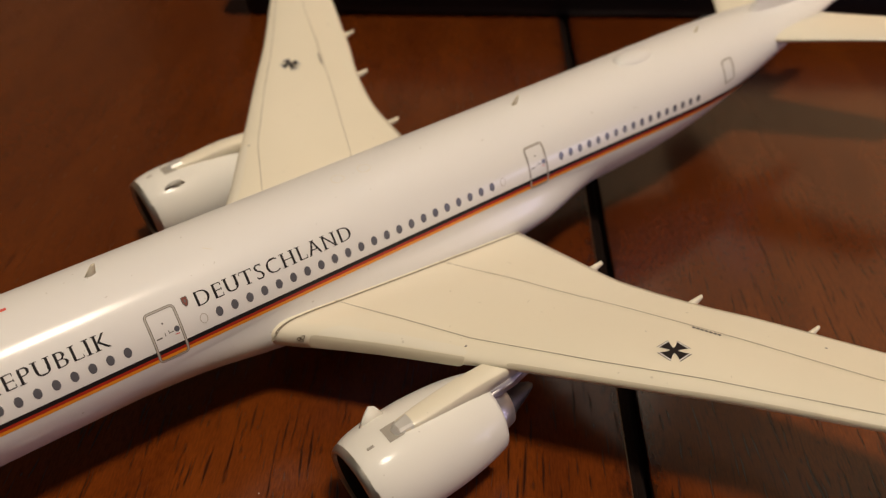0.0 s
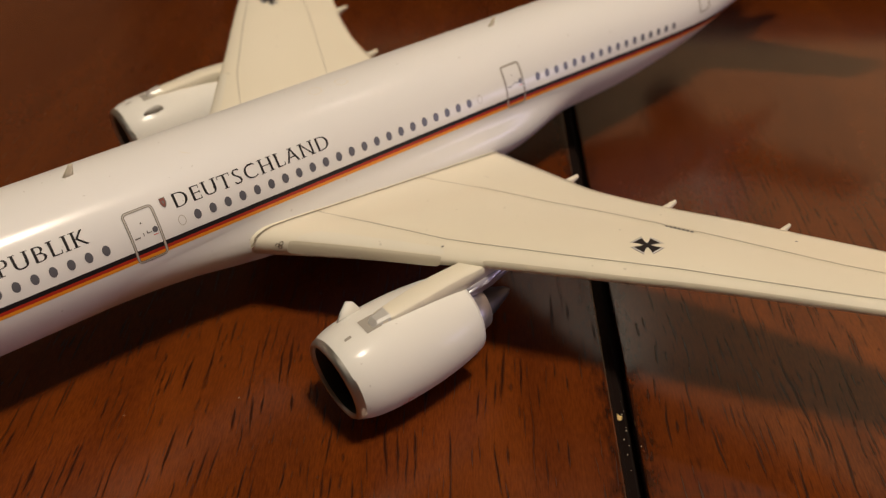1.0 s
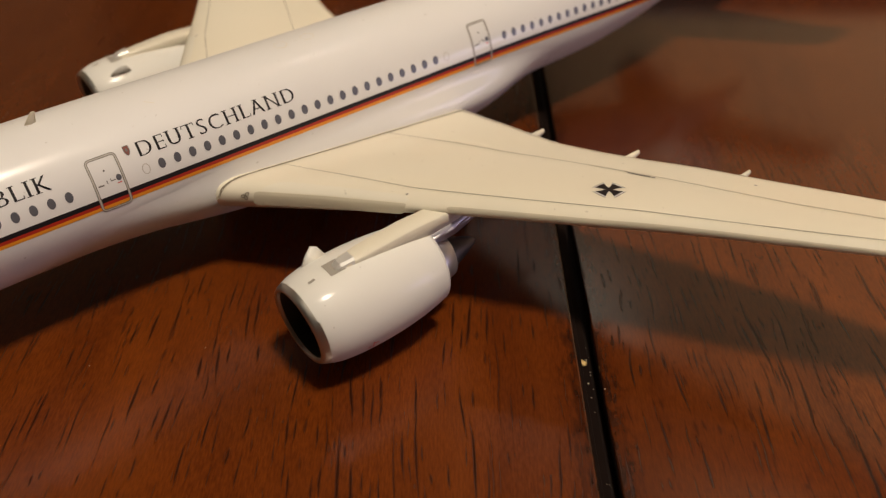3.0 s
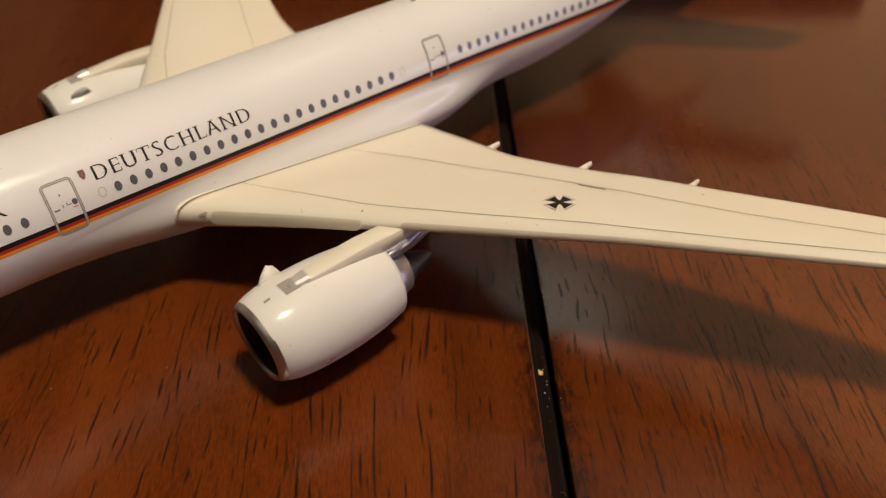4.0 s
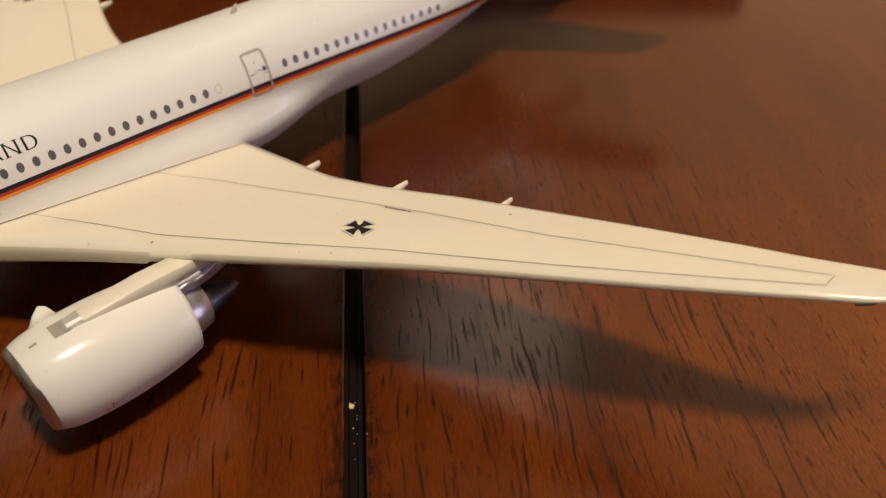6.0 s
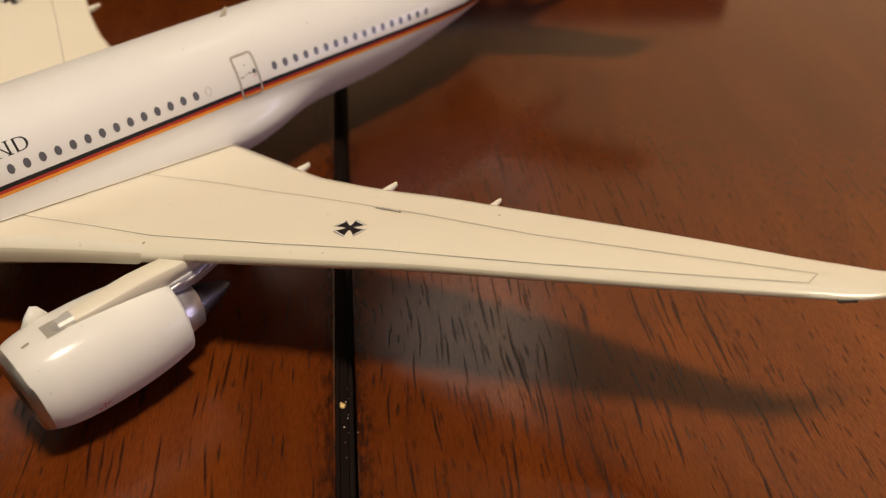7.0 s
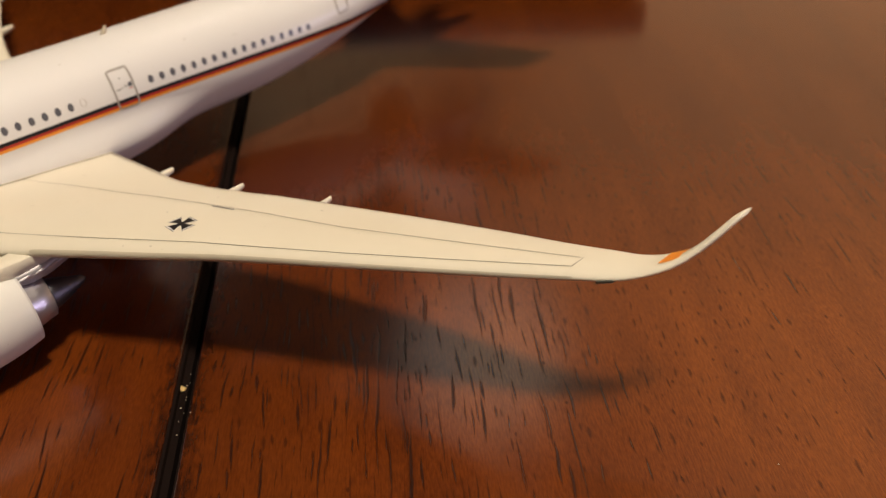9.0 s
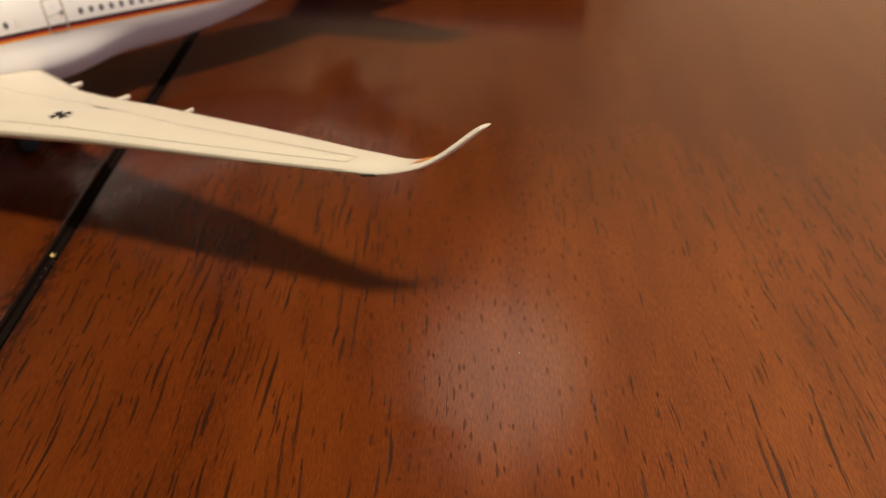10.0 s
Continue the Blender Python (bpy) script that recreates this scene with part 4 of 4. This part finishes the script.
# ---- small debris in the seam and on the table ----
chip((27.35, -41.85, -0.80), 0.52, FLECK, "pale yellow wood chip lying in the table seam")
rng = random.Random(11)
seam_bits = [(rng.uniform(-26, -1), rng.uniform(0.05, 0.10), rng.uniform(-0.55, 0.5)) for _ in range(16)]
seam_bits += [(-2.6, 0.16, -0.05), (0.55, 0.18, 0.12), (1.5, 0.12, -0.25), (-4.4, 0.14, 0.0), (-6.2, 0.10, 0.1), (3.4, 0.10, -0.2), (-0.8, 0.09, -0.32), (-1.5, 0.11, 0.3), (1.0, 0.08, 0.42), (-3.3, 0.08, 0.36), (2.3, 0.09, 0.28)]
for s, size, u in seam_bits:
    p = SEAM + DOWN * (10.4 + s) + OUT * (u - 0.1)
    chip((p.x, p.y, -0.82), size * 0.75, DUST, "tiny pale dust speck in the table seam", "dust_speck", "dust specks in the seam")
for x, y in ((-11.73, -11.39), (-1.58, -16.43), (26.0, -46.0), (62.5, -91.5)):
    chip((x, y, 0.0), 0.09, DUST, "tiny pale dust speck on the table top", "dust_speck", "dust specks on the table")

# ---- far side of the table: a dark blue case ----
case = thing("laptop_case", "dark navy blue flat case lying closed on the table", "case")
a, b = Vector((47, 89, 0)), Vector((164, -7, 0))
turn = Matrix.Rotation(math.atan2((b - a).y, (b - a).x), 3, "Z")
back = Vector((-(b - a).y, (b - a).x, 0)).normalized()
mid = (a + b) / 2 + back * 58
half = (b - a).length / 2
# Lower part is inset and black, giving the shadow strip under the cover.
for name, z0, z1, inset, mat, label in (("base", 0.0, 7.0, 2.5, BLACK, "inset lower part, black for the shadow strip"), ("cover", 7.0, 15.0, 0.0, NAVY, "navy blue cover")):
    bm = bmesh.new()
    box(bm, (-half + inset, -58 + inset, z0), (half - inset, 58 - inset, z1), bevel=2.0)
    bmesh.ops.rotate(bm, cent=(0, 0, 0), matrix=turn, verts=bm.verts)
    bmesh.ops.translate(bm, vec=mid, verts=bm.verts)
    part(name, bm, mat, case, label)


# ---- the room ----
def wall(name, lo, hi, mat):
    bm = bmesh.new()
    box(bm, lo, hi)
    return tagged(part(name, bm, mat, smooth=False, scale=1.0), kind="structure", category="wall" if "wall" in name else name, label="unseen plain painted " + name.split("_")[0])


# Unseen room: near-black walls cut fill, pale ones feed the table's reflections.
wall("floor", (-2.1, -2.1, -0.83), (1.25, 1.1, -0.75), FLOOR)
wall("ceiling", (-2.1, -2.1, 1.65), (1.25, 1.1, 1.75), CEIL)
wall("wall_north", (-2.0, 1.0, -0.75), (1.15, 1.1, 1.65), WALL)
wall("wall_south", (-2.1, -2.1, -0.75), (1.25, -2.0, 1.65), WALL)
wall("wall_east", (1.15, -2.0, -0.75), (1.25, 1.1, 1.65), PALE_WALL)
# Panels added out of view; their tones and edges shape the table's haze.
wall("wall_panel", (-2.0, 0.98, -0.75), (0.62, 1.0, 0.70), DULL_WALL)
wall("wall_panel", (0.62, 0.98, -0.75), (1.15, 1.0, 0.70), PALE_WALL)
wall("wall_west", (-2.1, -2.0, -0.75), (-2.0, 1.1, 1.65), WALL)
# Unseen sideboard, added as something dark for the table top to reflect.
sideboard = thing("sideboard", "unseen dark brown sideboard added to darken the table's reflection", "sideboard")
bm = bmesh.new()
box(bm, (0.44, 0.74, -0.70), (1.12, 0.97, 0.33), bevel=0.006)
body = part("body", bm, SIDEBOARD, sideboard, scale=1.0)
bm = bmesh.new()
box(bm, (0.43, 0.72, 0.33), (1.125, 0.975, 0.36), bevel=0.006)
part("top_board", bm, SIDEBOARD, sideboard, scale=1.0)
for cx in (0.62, 0.94):
    bm = bmesh.new()
    box(bm, (cx - 0.155, 0.725, -0.66), (cx + 0.155, 0.739, 0.30), bevel=0.004)
    door = part("door", bm, SIDEBOARD, sideboard, scale=1.0)
    bm = bmesh.new()
    box(bm, (cx + 0.12, 0.705, 0.05), (cx + 0.14, 0.724, 0.17), bevel=0.004)
    part("handle", bm, STEEL, door, scale=1.0)
bm = bmesh.new()
box(bm, (0.46, 0.77, -0.75), (1.11, 0.97, -0.70))
part("plinth", bm, SIDEBOARD, sideboard, scale=1.0)

# Unseen too: a tall dark shape added for the reflection further left.
cabinet = thing("unseen_cabinet", "unseen tall dark cabinet added to darken the table's reflection", "cabinet")
bm = bmesh.new()
box(bm, (0.29, 0.72, -0.75), (0.42, 0.97, 1.15), bevel=0.006)
part("body", bm, SIDEBOARD, cabinet, scale=1.0)
bm = bmesh.new()
box(bm, (0.30, 0.702, -0.70), (0.41, 0.719, 1.12), bevel=0.004)
door = part("door", bm, SIDEBOARD, cabinet, scale=1.0)
bm = bmesh.new()
box(bm, (0.315, 0.682, 0.10), (0.33, 0.701, 0.24), bevel=0.004)
part("handle", bm, STEEL, door, scale=1.0)


def pendant(at, radius, name, label):
    top = thing(name, label, "lamp")
    bm = bmesh.new()
    loft(bm, [[(at.x + r * math.cos(a), at.y + r * math.sin(a), z) for a in (2 * math.pi * i / 32 for i in range(32))] for z, r in ((at.z + 0.02, radius * 1.25), (at.z + 0.09, radius * 0.8), (at.z + 0.12, 0.02), (1.65, 0.008))], cap=False)
    part("shade", bm, CEIL, top, scale=1.0)
    return top


pendant(LAMP, 0.1, "pendant_lamp", "warm pendant lamp hanging over the table")


def cord_lamp(at, label):
    """A bare bulb on a cord: the socket above the bulb and the cord up to the ceiling."""
    top = thing("pendant_lamp", label, "lamp")
    for name, rows in (("socket", ((0.10, 0.012), (0.11, 0.03), (0.15, 0.028), (0.16, 0.006))), ("cord", ((0.16, 0.004), (1.65 - at.z, 0.004)))):
        bm = bmesh.new()
        loft(bm, [[(at.x + r * math.cos(a), at.y + r * math.sin(a), at.z + z) for a in (2 * math.pi * i / 16 for i in range(16))] for z, r in rows])
        part(name, bm, SIDEBOARD, top, scale=1.0)


cord_lamp(GLOBE, "second warm pendant lamp hanging on a bare cord")
cord_lamp(THIRD, "small warm pendant lamp hanging on a bare cord")
# Tablet and post are a made-up body for the unseen cool light.
cool_stand_in = thing("tablet", "stand-in tablet on a post for an unseen cool light", "tablet")
m = look(COOL_SOURCE, (0.03, -0.02, 0.01)) @ Matrix.Translation((0, 0, 0.025))
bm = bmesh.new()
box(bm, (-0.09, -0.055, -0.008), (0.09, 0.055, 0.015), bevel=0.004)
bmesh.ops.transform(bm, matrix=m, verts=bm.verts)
part("stand_in_case", bm, BLACK, cool_stand_in, scale=1.0)
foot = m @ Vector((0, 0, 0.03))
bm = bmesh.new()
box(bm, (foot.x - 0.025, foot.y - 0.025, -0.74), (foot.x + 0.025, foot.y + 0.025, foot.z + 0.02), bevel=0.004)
part("post", bm, BLACK, cool_stand_in, scale=1.0)
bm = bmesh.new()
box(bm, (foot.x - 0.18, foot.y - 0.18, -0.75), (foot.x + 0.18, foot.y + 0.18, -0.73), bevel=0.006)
part("foot_plate", bm, BLACK, cool_stand_in, scale=1.0)

# unseen bowl lamp added below table height, lighting the pale wall from beneath
up = thing("wall_fill_lamp", "unseen floor bowl lamp added to brighten the pale wall", "lamp")
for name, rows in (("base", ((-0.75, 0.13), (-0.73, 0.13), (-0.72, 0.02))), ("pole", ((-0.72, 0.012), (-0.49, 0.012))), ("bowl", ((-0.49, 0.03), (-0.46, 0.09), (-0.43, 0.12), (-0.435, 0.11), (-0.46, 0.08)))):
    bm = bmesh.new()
    loft(bm, [[(WALL_FILL.x + q * math.cos(a), WALL_FILL.y + q * math.sin(a), z) for a in (2 * math.pi * i / 32 for i in range(32))] for z, q in rows])
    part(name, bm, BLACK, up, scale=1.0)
